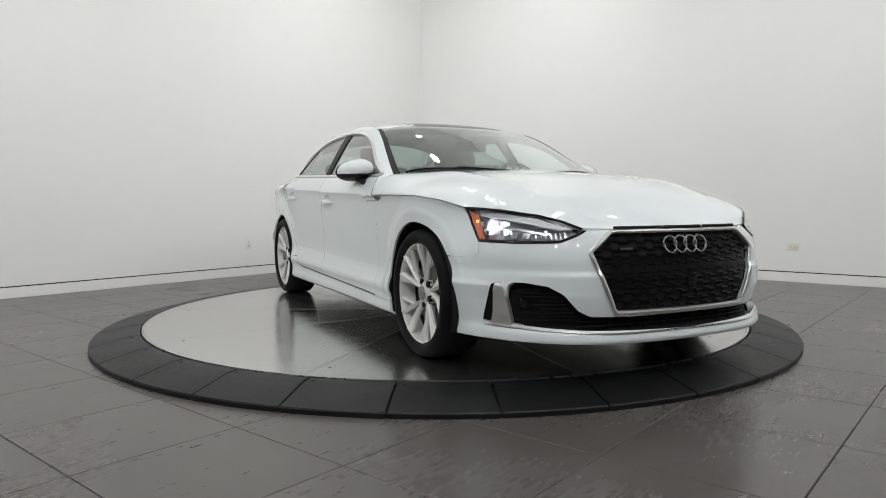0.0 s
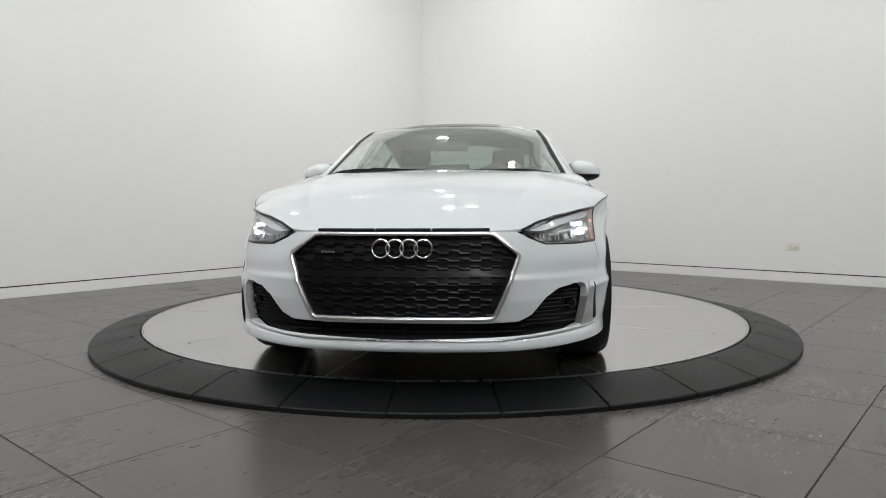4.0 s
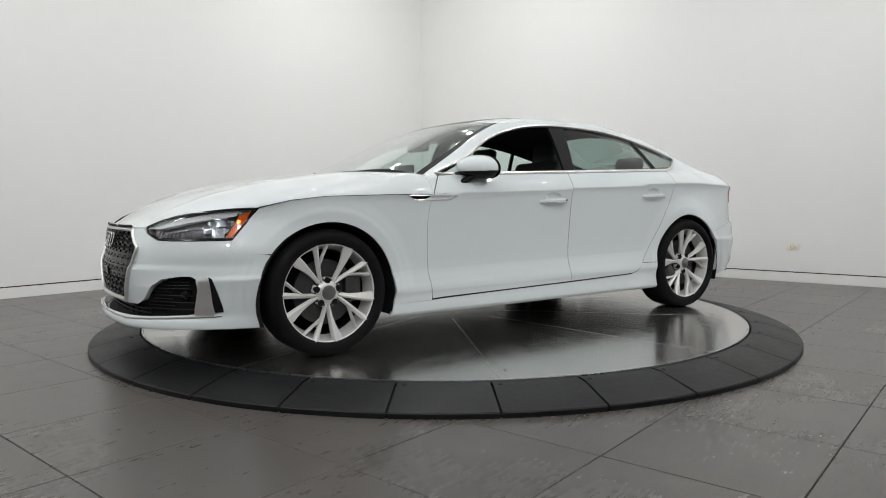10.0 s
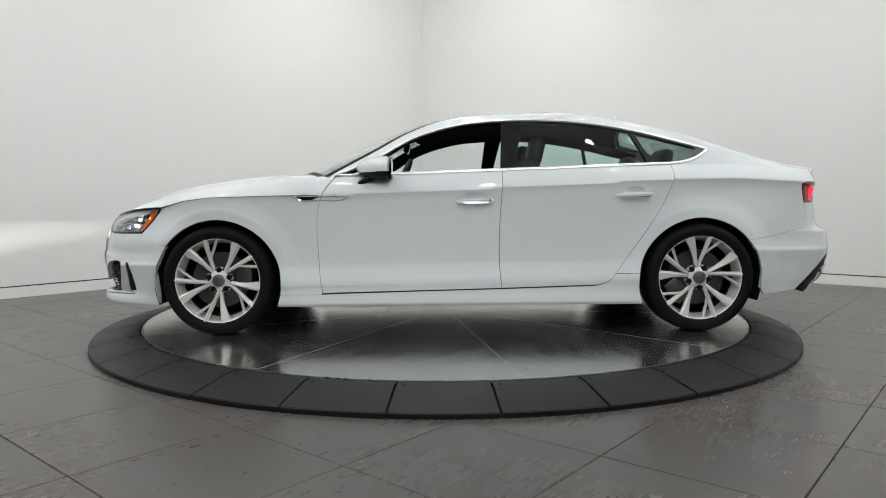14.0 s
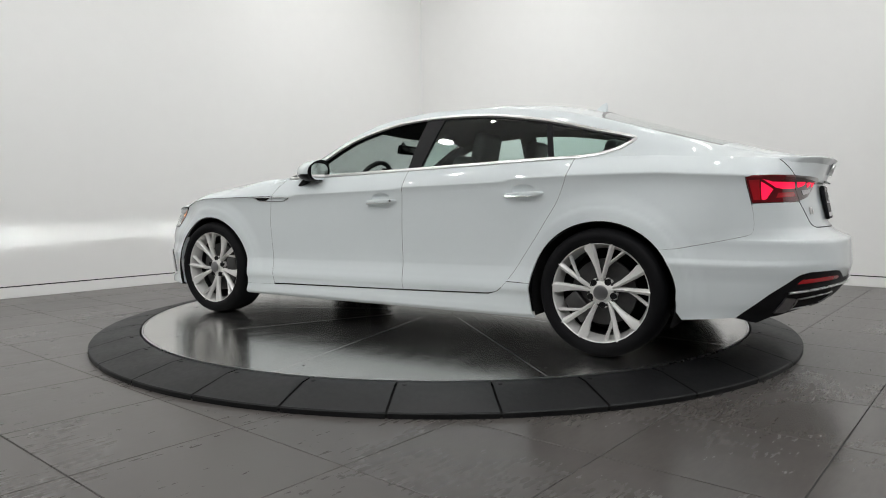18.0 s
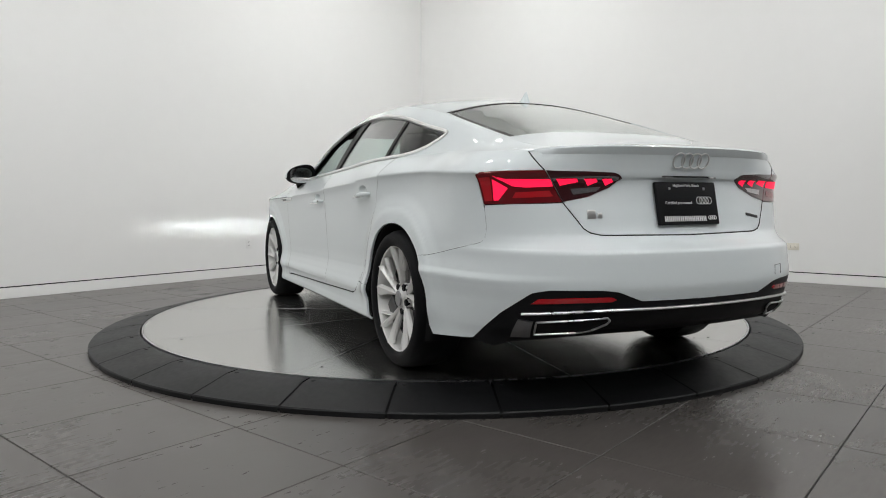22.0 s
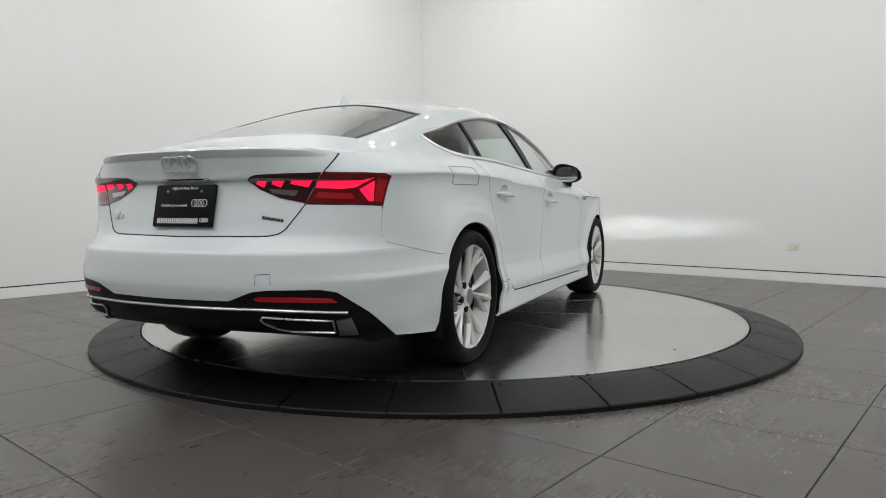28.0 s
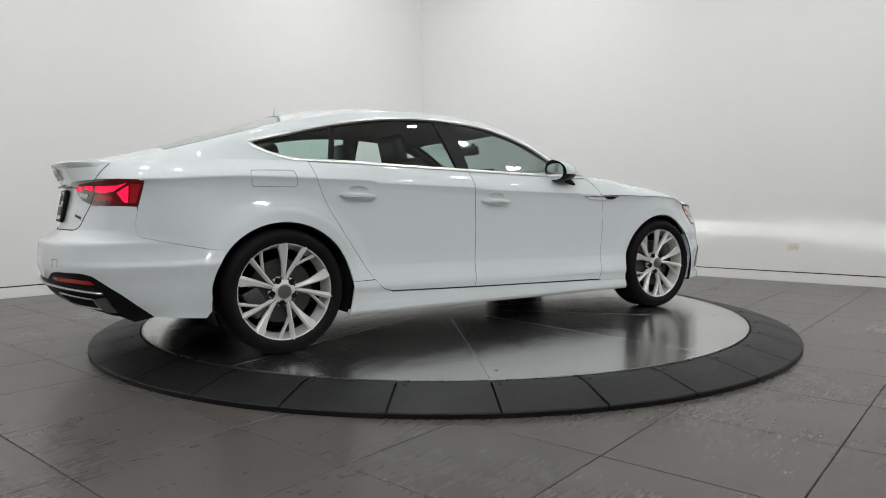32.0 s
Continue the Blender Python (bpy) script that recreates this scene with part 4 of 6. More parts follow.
def front_end():
    top_edge = [(0.0, 0.652), (0.36, 0.652), (0.46, 0.651), (0.50, 0.628), (0.57, 0.598), (0.70, 0.594), (0.80, 0.596)]
    ar = [tuple(p) for p in side_poly(arch(AX, 36, 8, 10))]
    half = [uy(y, z) for y, z in top_edge] + [uw(1.866, 0.598), uw(1.880, 0.558), uw(1.876, 0.543), uw(1.860, 0.533), uw(1.76, 0.531)] + ar + [uw(1.772, 0.30), uw(1.766, 0.182), uw(1.95, 0.184)] + [uy(0.70, 0.182), uy(0.4, 0.174), uy(0.0, 0.172)]
    left = np.array(half)
    poly = np.concatenate([left, (left * [-1, 1])[::-1][1:-1]])
    gr = np.array([uy(y, z) for y, z in GRILLE])
    gr = np.concatenate([gr, (gr * [-1, 1])[::-1][1:-1]])
    lo = np.array([uy(y, z) for y, z in LOWER])
    lo = np.concatenate([lo, (lo * [-1, 1])[::-1][1:-1]])
    bm = bmesh.new()
    patch(bm, body, poly, 0.012, (gr, lo), lip=0.03, lift=-0.001, vstep=0.014)
    part("front_bumper", bm, PAINT, car, "", OFF)
    # grille frame
    bm = bmesh.new()
    loop = [body(*np.array(p)) for p in dense(gr, 0.02)]
    ringtube(bm, [np.asarray(p) + np.array([0.004, 0, 0]) for p in loop], 0.010, 8, up=(1, 0, 0))
    part("grille_frame", bm, BRIGHT, car, "chrome grille surround", OFF)
    bm = bmesh.new()
    patch(bm, body, gr, 0.02, lip=0.0, lift=-0.016)
    part("grille_panel", bm, LINER, car, "", OFF)
    bm = bmesh.new()
    patch(bm, body, lo, 0.03, lip=0.0, lift=-0.045, vstep=0.02)
    part("intake_panel", bm, LINER, car, "", OFF)


def windows():
    bot = [(0.70, 0.930), (0.43, 0.9385), (0.1, 0.949), (-0.250, 0.960), (-0.69, 0.975), (-1.27, 0.996)]
    f_top = [p for p in DLO_TOP if p[0] > -0.25]
    m_top = [p for p in DLO_TOP if -1.03 < p[0] < -0.40]
    front = [(0.70, 0.930), (0.43, 0.9385), (0.1, 0.949), (-0.239, 0.960)] + [(-0.264, 1.268)] + f_top[::-1]
    rear_ = [(-0.318, 0.963), (-0.69, 0.975), (-1.118, 0.990), (-1.040, 1.201)] + m_top[::-1] + [(-0.383, 1.270)]
    quart = [(-1.143, 0.991), (-1.21, 0.994)] + DLO_TIP[::-1] + [p for p in DLO_TOP if p[0] < -1.07][::-1] + [(-1.064, 1.196)]
    for nm, pg, s in (("rear_door_glass", rear_, 1), ("rear_door_glass", rear_, -1), ("quarter_glass", quart, 1), ("quarter_glass", quart, -1), ("front_door_glass", front, -1)):
        bm = bmesh.new()
        patch(bm, body, side_poly(pg), 0.025, lip=0.0, lift=-0.010, vstep=0.05)
        if s < 0:
            mirror(bm)
        part(nm, bm, GLASS_DARK if nm != "front_door_glass" else GLASS, car, "tinted side window" , OFF)
    # black pillar between the doors and the divider before the quarter glass
    bp = [(-0.236, 0.958), (-0.322, 0.962), (-0.387, 1.270), (-0.262, 1.270)]
    both("centre_pillar", PLASTIC, lambda bm: patch(bm, body, side_poly(dense(bp, 0.06)), 0.02, lip=0.02, lift=-0.004, vstep=0.05), "gloss black pillar")
    dv = [(-1.116, 0.988), (-1.146, 0.990), (-1.065, 1.198), (-1.037, 1.203)]
    both("rear_divider", PLASTIC, lambda bm: patch(bm, body, side_poly(dense(dv, 0.06)), 0.012, lip=0.02, lift=-0.005, vstep=0.04), "gloss black pillar")
    loop = bot + DLO_TIP[::-1][1:] + DLO_TOP[::-1]
    uvp = side_poly(dense(loop, 0.018))
    P = body(uvp[:, 0], uvp[:, 1])
    N = np.cross(body(uvp[:, 0] + 2e-3, uvp[:, 1]) - P, body(uvp[:, 0], uvp[:, 1] + 4e-3) - P)
    N /= np.linalg.norm(N, axis=1, keepdims=True) + 1e-12
    N *= np.sign(N[:, 1:2])
    for _ in range(3):
        P = (np.roll(P, 1, 0) + 2 * P + np.roll(P, -1, 0)) / 4
    for _ in range(8):
        N = (np.roll(N, 1, 0) + 2 * N + np.roll(N, -1, 0)) / 4
    N /= np.linalg.norm(N, axis=1, keepdims=True)
    T = np.roll(P, -1, 0) - np.roll(P, 1, 0)
    T /= np.linalg.norm(T, axis=1, keepdims=True)
    S = np.cross(N, T)
    sec = [(0.0095, 0.002), (0.008, 0.0055), (0.004, 0.0072), (0.0, 0.0078), (-0.004, 0.0072), (-0.008, 0.0055), (-0.0095, 0.002), (-0.009, -0.008), (0.009, -0.008)]
    def chrome(bm):
        rows = np.stack([P + S * a + N * b for a, b in sec + sec[:1]], 1)
        gridmesh(bm, np.concatenate([rows, rows[:1]]))
        bmesh.ops.remove_doubles(bm, verts=bm.verts, dist=1e-6)
        bmesh.ops.recalc_face_normals(bm, faces=bm.faces)
    both("window_trim", BRIGHT, chrome, "satin chrome window surround")


def wheel_at(x, y, front):
    w = new("wheel")
    w.parent = car
    w.location = OFF + Vector((x, y, WHEEL_Z))
    if y < 0:
        w.rotation_euler = (0, 0, math.pi)
    w.rotation_euler.y = radians({(True, True): 0, (False, True): 41, (True, False): 30, (False, False): 28}[(front, y > 0)])
    # built for the left side: outside is +y
    bm = bmesh.new()
    R = 0.322
    lathe(bm, [(0.240, -0.115), (0.268, -0.122), (0.298, -0.116), (0.316, -0.098), (R, -0.06), (R, 0.05), (0.3185, 0.085), (0.308, 0.106), (0.295, 0.117), (0.277, 0.120), (0.262, 0.115), (0.251, 0.106), (0.243, 0.098)], 96, "Y", pose(0, -0.096, 0))
    part("tyre", bm, RUBBER, w)
    bm = bmesh.new()
    lathe(bm, [(0.219, -0.115), (0.219, 0.02), (0.236, 0.055), (0.2415, 0.098), (0.253, 0.106), (0.2555, 0.103), (0.254, 0.10), (0.244, 0.09)], 96, "Y", pose(0, -0.096, 0))
    rim = part("rim", bm, ALLOY, w, "silver alloy rim")
    bm = bmesh.new()
    lathe(bm, [(0.217, -0.115), (0.217, 0.0), (0.2185, 0.012)], 96, "Y", pose(0, -0.085, 0))
    part("rim_barrel", bm, STEEL_DARK, rim)
    spokes(rim)
    bm = bmesh.new()
    lathe(bm, [(0.06, -0.005), (0.165, -0.005), (0.165, -0.03), (0.06, -0.03)], 64, "Y", pose(0, -0.06, 0))
    lathe(bm, [(0.0, 0.03), (0.07, 0.03), (0.08, -0.01)], 32, "Y", pose(0, -0.06, 0))
    part("brake_disc", bm, STEEL_DARK, w)
    bm = bmesh.new()
    s = 1 if front else -1
    box(bm, -0.045, 0.045, -0.115, -0.03, -0.075, 0.075, 0.012, 2, pose(-s * 0.145, 0, 0.02))
    part("caliper", bm, STEEL_DARK, w)
    bm = bmesh.new()
    lathe(bm, [(0.0, -0.12), (0.214, -0.12), (0.218, -0.10)], 48, "Y", pose(0, -0.085, 0))
    part("wheel_back", bm, LINER, w)
    return w


def spokes(rim):
    """Five forked spokes: a broad kite-shaped blade, a slim leg beside it and a short twig off the leg."""
    bm = bmesh.new()
    lathe(bm, [(0.0, -0.012), (0.040, -0.012), (0.043, -0.020), (0.058, -0.028), (0.066, -0.034), (0.068, -0.042), (0.064, -0.055)], 40, "Y")
    part("hub", bm, ALLOY, rim)
    bm = bmesh.new()
    lathe(bm, [(0.0, -0.004), (0.030, -0.005), (0.035, -0.007), (0.038, -0.014)], 32, "Y")
    part("hub_cap", bm, CAP, rim)
    def bar(bm, pts, left, right, d0, d1, ridge):
        """Centre points (radius, angle), half widths to either side, face depth from hub to rim, height of the ridge."""
        secs = []
        n = len(pts)
        flat = [Vector((r * math.cos(radians(a)), 0, r * math.sin(radians(a)))) for r, a in pts]
        for i, c in enumerate(flat):
            t = (flat[min(i + 1, n - 1)] - flat[max(i - 1, 0)]).normalized()
            s = Vector((-t.z, 0, t.x))
            dep = d0 + (d1 - d0) * (pts[i][0] - 0.05) / 0.19
            l, q = left[i], right[i]
            D = lambda v: Vector((0, dep + v, 0))
            secs.append([c + s * l + D(-0.005), c + D(ridge), c - s * q + D(-0.005), c - s * (q + 0.003) + D(-0.016), c - s * q * 0.5 + D(-0.032), c + s * l * 0.5 + D(-0.032), c + s * (l + 0.003) + D(-0.016)])
        rings_ = [[bm.verts.new(p) for p in sec] for sec in secs]
        for p, q in zip(rings_, rings_[1:]):
            for k in range(7):
                bm.faces.new((p[k], p[(k + 1) % 7], q[(k + 1) % 7], q[k]))
        bm.faces.new(rings_[0])
        bm.faces.new(rings_[-1][::-1])
    for k in range(5):
        a = 54 + 72 * k
        # broad blade: straight on one side, flaring on the other
        bm = bmesh.new()
        bar(bm, [(0.052, a - 4), (0.080, a - 3.5), (0.12, a - 4), (0.16, a - 4.5), (0.20, a - 5), (0.228, a - 5.5), (0.2525, a - 6.5)],
            [0.008, 0.007, 0.007, 0.008, 0.009, 0.010, 0.011], [0.010, 0.011, 0.014, 0.021, 0.032, 0.041, 0.031], -0.030, 0.004, 0.003)
        bmesh.ops.recalc_face_normals(bm, faces=bm.faces)
        part("spoke", bm, ALLOY, rim, "", (0, 0, 0), 14)
        # slim leg and its twig
        bm = bmesh.new()
        bar(bm, [(0.050, a + 6), (0.080, a + 10), (0.12, a + 14), (0.16, a + 16.5), (0.20, a + 18), (0.2525, a + 19.5)],
            [0.007, 0.007, 0.008, 0.009, 0.010, 0.013], [0.009, 0.009, 0.010, 0.011, 0.012, 0.016], -0.030, 0.004, 0.005)
        bmesh.ops.recalc_face_normals(bm, faces=bm.faces)
        part("spoke", bm, ALLOY, rim, "", (0, 0, 0), 14)
        bm = bmesh.new()
        bar(bm, [(0.140, a + 18), (0.158, a + 22), (0.190, a + 28.5), (0.2525, a + 36)], [0.004, 0.005, 0.005, 0.007], [0.004, 0.005, 0.006, 0.008], -0.030, -0.004, 0.003)
        bmesh.ops.recalc_face_normals(bm, faces=bm.faces)
        part("spoke_twig", bm, ALLOY, rim, "", (0, 0, 0), 14)
        a = 90 + 72 * k
        bm = bmesh.new()
        box(bm, -0.019, 0.019, -0.060, -0.0285, -0.018, 0.017, 0.006, 2, pose(0.060 * math.cos(radians(a)), 0, 0.060 * math.sin(radians(a)), 0, 90 - a, 0))
        part("bolt_seat", bm, ALLOY, rim)
        bm = bmesh.new()
        lathe(bm, [(0.0, -0.0225), (0.0085, -0.0225), (0.0095, -0.0245), (0.0150, -0.0215), (0.0165, -0.0235), (0.0170, -0.040)], 16, "Y", pose(0.061 * math.cos(radians(a)), 0, 0.061 * math.sin(radians(a))))
        part("wheel_bolt", bm, PLASTIC, rim)


def inner_shell():
    """Dark structure behind the panel gaps, wheel housings and underfloor."""
    bm = bmesh.new()
    pts = [(1.70, 0.73)] + [(1.44, 0.79), (1.1, 0.80), (0.8, 0.81), (0.727, 0.915), (-0.25, 0.945), (-1.25, 0.98), (-1.6, 0.98), (-2.05, 0.95), (-2.05, 0.25)] + arch(-AX, 190, -10, 30) + [(-1.0, 0.2), (1.0, 0.2)] + arch(AX, 190, -10, 30) + [(1.78, 0.25)]
    both("inner_panel", LINER, lambda b: patch(b, body, side_poly(pts), 0.035, lip=0.0, lift=-0.022, vstep=0.04))
    for ax in (AX, -AX):
        def house(b):
            lathe(b, [(ARCH_R - 0.006, 0.885), (ARCH_R + 0.004, 0.86), (ARCH_R + 0.004, 0.58), (0.05, 0.58)], 40, "Y", pose(ax, 0, 0.308), a0=-20, a1=200)
        both("wheel_housing", LINER, house)
    bm = bmesh.new()
    box(bm, -1.10, 2.0, -0.58, 0.58, 0.17, 0.22, 0.02)
    box(bm, -2.30, -1.10, -0.52, 0.52, 0.27, 0.33, 0.02)
    box(bm, -0.98, 0.98, -0.80, 0.80, 0.165, 0.21, 0.02)
    part("underfloor", bm, LINER, car, "", OFF)


def rear_end():
    # bumper skin
    bt = [uw(-1.777, 0.5508), uw(-2.0648, 0.6140), uw(-2.0858, 0.6442), uw(-2.0840, 0.70), uw(-2.0732, 0.7575)]
    ar = [tuple(p) for p in side_poly(arch(-AX, 140, 172, 14))]
    up = [uy(0.70, 0.762, True), uy(0.530, 0.765, True), uy(0.463, 0.666, True), uy(0.44, 0.650, True), uy(0.40, 0.641, True), uy(0.36, 0.640, True), uy(0.0, 0.636, True)]
    edge = [uy(0.0, 0.400, True), uy(0.30, 0.402, True), uy(0.40, 0.440, True), uy(0.46, 0.447, True), uy(0.63, 0.448, True), uy(0.679, 0.436, True), uw(-2.154, 0.350), uw(-2.022, 0.240)]
    lowr = edge + [uw(-1.80, 0.222), uw(-1.772, 0.26)]
    left = np.array(up[::-1] + bt[::-1] + ar + lowr[::-1])
    right = np.stack([2 * U_END - left[:, 0], left[:, 1]], 1)[::-1][1:-1]
    bm = bmesh.new()
    patch(bm, tail, np.concatenate([left, right]), 0.016, vstep=0.009, lip=0.02)
    part("rear_bumper", bm, PAINT, car, "", OFF)
    # tailgate
    g = [uy(0.0, 0.976, True), uy(0.545, 0.962, True), uy(0.632, 0.958, True), uy(0.600, 0.889, True), uy(0.530, 0.770, True), uy(0.463, 0.670, True), uy(0.44, 0.654, True), uy(0.40, 0.645, True), uy(0.36, 0.644, True), uy(0.0, 0.640, True)]
    left = np.array(g)
    right = np.stack([2 * U_END - left[:, 0], left[:, 1]], 1)[::-1][1:-1]
    bm = bmesh.new()
    patch(bm, tail, shrink(np.concatenate([left, right]), 0.0015), 0.016, vstep=0.010, lip=0.015)
    part("tailgate", bm, PAINT, car, "", OFF)
    seam = np.array([uy(0.634, 0.960, True), uy(0.602, 0.889, True), uy(0.530, 0.768, True), uy(0.463, 0.668, True), uy(0.44, 0.652, True), uy(0.40, 0.643, True), uy(0.36, 0.642, True), uy(0.0, 0.638, True)])
    Pd = dense(np.concatenate([seam, np.stack([2 * U_END - seam[:, 0], seam[:, 1]], 1)[::-1][1:]]), 0.03, False)
    bm = bmesh.new()
    tube(bm, [tuple(p) for p in tail(Pd[:, 0], Pd[:, 1])], 0.0022, 6)
    part("panel_joint", bm, LINER, car, "", OFF)
    # black lower diffuser
    left = np.array([(a, b - 0.002) for a, b in edge] + [uw(-2.10, 0.215), uy(0.70, 0.240, True), uy(0.55, 0.250, True), uy(0.40, 0.262, True), uy(0.0, 0.266, True)])
    right = np.stack([2 * U_END - left[:, 0], left[:, 1]], 1)[::-1][1:-1]
    bm = bmesh.new()
    patch(bm, tail, np.concatenate([left, right]), 0.018, vstep=0.014, lip=0.03)
    part("rear_diffuser", bm, PLASTIC, car, "black plastic diffuser", OFF)


doors_front, doors_rear = body_panels()
front_end()
windows()
inner_shell()
rear_end()
for wx, wf in ((AX, True), (-AX, False)):
    for wy in (0.880, -0.880):
        wheel_at(wx, wy, wf)


# ---- car details ----
def loop_at(surf, poly, step=0.02, lift=0.0):
    """Points on a surface along a closed outline."""
    P = dense(poly, step)
    Q = surf(P[:, 0], P[:, 1])
    if lift:
        a = surf(P[:, 0] + 1e-3, P[:, 1]) - Q
        b = surf(P[:, 0], P[:, 1] + 1e-3) - Q
        n = np.cross(a, b)
        n /= np.linalg.norm(n, axis=1, keepdims=True) + 1e-12
        n *= np.sign((n * (Q - np.array([0, 0, 0.6]))).sum(1, keepdims=True))
        Q = Q + n * lift
    return [tuple(p) for p in Q]


def door_handles():
    doors = {"f": (-0.085, 0.800, doors_front), "r": (-1.010, 0.832, doors_rear)}
    for key, (cx, cz, obs) in doors.items():
        for k, door in enumerate(obs):
            def make_cup(bm):
                n, rings = 20, 5
                rows = []
                for i in range(rings + 1):
                    f = i / rings
                    row = []
                    for a in np.linspace(0, 2 * np.pi, n, endpoint=False):
                        u_, w_ = uw(cx + 0.067 * f * math.cos(a), cz + 0.031 * f * math.sin(a)) if i in (0, rings) else (0, 0)
                        row.append((u_, w_))
                    rows.append(row)
                out, mid = np.array(rows[-1]), np.array(rows[0]).mean(0)
                G = []
                for i in range(rings + 1):
                    f = i / rings
                    uwp = mid + (out - mid) * f
                    P = body(uwp[:, 0], uwp[:, 1])
                    P[:, 1] -= 0.015 * (1 - f ** 2.5)
                    G.append(np.concatenate([P, P[:1]]))
                gridmesh(bm, G)
                bmesh.ops.remove_doubles(bm, verts=bm.verts, dist=1e-5)
                bmesh.ops.recalc_face_normals(bm, faces=bm.faces)
                if sum(f.normal.y for f in bm.faces) < 0:
                    bmesh.ops.reverse_faces(bm, faces=bm.faces)
            def make_bar(bm):
                n = 14
                pts, rad = [], []
                for i in range(n + 1):
                    s = i / n
                    x = cx + 0.108 - 0.216 * s
                    u_, w_ = uw(x, cz - 0.022 + 0.010 * (s - 0.5))
                    p = body(u_, w_)
                    bulge = 0.034 * math.sin(math.pi * min(max(s, 0.0), 1.0)) ** 0.5
                    pts.append((p[0], p[1] - 0.002 + bulge * 0.85, p[2]))
                    rad.append(0.0125 * (0.55 + 0.45 * math.sin(math.pi * s) ** 0.4))
                tube(bm, pts, rad, 12, flat=0.62, up=(0, 1, 0))
            def make_strip(bm):
                pts = []
                for i in range(9):
                    x = cx + 0.085 - 0.17 * i / 8
                    u_, w_ = uw(x, cz - 0.022)
                    p = body(u_, w_)
                    pts.append((p[0], p[1] + 0.0315, p[2] - 0.0095))
                tube(bm, pts, 0.0022, 6)
            for nm, fn, mt, lb in (("handle_recess", make_cup, PAINT, ""), ("handle", make_bar, PAINT, ""), ("handle_trim", make_strip, CHROME, "thin chrome strip")):
                bm = bmesh.new()
                fn(bm)
                if k:
                    mirror(bm)
                part(nm, bm, mt, door, lb)
    # keyhole dot on the driver's handle
    p = body(*uw(-0.17, 0.782))
    bm = bmesh.new()
    lathe(bm, [(0, 0.031), (0.005, 0.031), (0.006, 0.026)], 12, "Y", pose(p[0], p[1], p[2]))
    part("key_lock", bm, STEEL_DARK, doors_front[0])


def side_vents():
    pts = [(0.968, 0.8085), (0.945, 0.797), (0.920, 0.787), (0.905, 0.7845), (0.70, 0.7855), (0.642, 0.8065), (0.69, 0.8075), (0.80, 0.808)]
    pocket = [(0.955, 0.8085), (0.940, 0.797), (0.918, 0.788), (0.86, 0.788), (0.838, 0.797), (0.812, 0.8075)]
    both("side_vent", BLACK, lambda b: patch(b, body, side_poly(pocket), 0.008, lip=0.004, lift=0.0015, vstep=0.008), "black vent pocket behind the wheel")
    line = [(p[0], p[1] + 0.0022, p[2]) for p in loop_at(body, side_poly(dense(pts, 0.02)), 0.01)]
    both("vent_trim", CHROME, lambda b: ringtube(b, line, 0.0026, 6), "thin chrome vent outline")


def mirrors():
    def shell(bm, z_lo, z_hi, grow, x_lo=-9, x_hi=9):
        rows = []
        for i in range(25):
            a = math.pi * (i / 24 - 0.5)
            row = []
            for j in range(33):
                b = 2 * math.pi * j / 32
                ca, sa = math.cos(a), math.sin(a)
                e = lambda v, p: math.copysign(abs(v) ** p, v)
                x = e(ca, 0.86) * e(math.cos(b), 0.92)
                y = e(sa, 0.86)
                z = e(ca, 0.86) * e(math.sin(b), 0.92)
                X = 0.432 + grow * ((0.152 - 0.070 * y) * x if x > 0 else 0.036 * x)
                Z = 0.968 + grow * (0.070 if z > 0 else 0.062) * z * (1 - 0.16 * y) - 0.010 * y
                Y = 0.882 + grow * 0.102 * y
                Z = min(max(Z, z_lo), z_hi)
                X = min(max(X, x_lo), x_hi)
                row.append((X, Y, Z))
            rows.append(row)
        gridmesh(bm, rows)
        bmesh.ops.remove_doubles(bm, verts=bm.verts, dist=1e-5)
        bmesh.ops.recalc_face_normals(bm, faces=bm.faces)
        return bm
    for k in (0, 1):
        holder = new("door_mirror")
        holder.parent = car
        holder.location = OFF
        def add(nm, mt, fn, lb=""):
            bm = bmesh.new()
            fn(bm)
            if k:
                mirror(bm)
            return part(nm, bm, mt, holder, lb)
        add("mirror_cap", PAINT, lambda b: shell(b, 0.949, 2, 1.0, 0.405))
        add("mirror_housing", PLASTIC, lambda b: shell(b, 0, 0.948, 0.995, 0.400), "black lower mirror housing")
        add("mirror_rim", BLACK, lambda b: shell(b, 0, 2, 1.0, 0.394, 0.404))
        def turn(b):
            pts = []
            for v in np.linspace(0.93, -0.4, 12):
                ca = (1 - abs(v) ** (2 / 0.86)) ** 0.43
                pts.append((0.433 + (0.152 - 0.070 * v) * ca * 0.985, 0.882 + 0.102 * v, 0.9485))
            tube(b, pts, 0.0035, 8)
        add("turn_signal", SATIN, turn, "slim turn signal strip")
        def face(b):
            P = [[(0.3935, 0.885 + 0.078 * math.copysign(abs(math.cos(t)) ** 0.7, math.cos(t)) * r, 0.966 + 0.052 * math.copysign(abs(math.sin(t)) ** 0.7, math.sin(t)) * r) for t in np.linspace(0, 2 * np.pi, 28)] for r in (0.0, 1.0)]
            gridmesh(b, P)
            bmesh.ops.remove_doubles(b, verts=b.verts, dist=1e-5)
        add("mirror_glass", CHROME, face, "mirror glass")
        def foot(b):
            tube(b, [(0.590, 0.835, 0.875), (0.560, 0.850, 0.893), (0.525, 0.862, 0.912), (0.490, 0.87, 0.938)], [0.032, 0.030, 0.030, 0.036], 12, flat=0.62)
        add("mirror_arm", PLASTIC, foot, "black mirror arm")


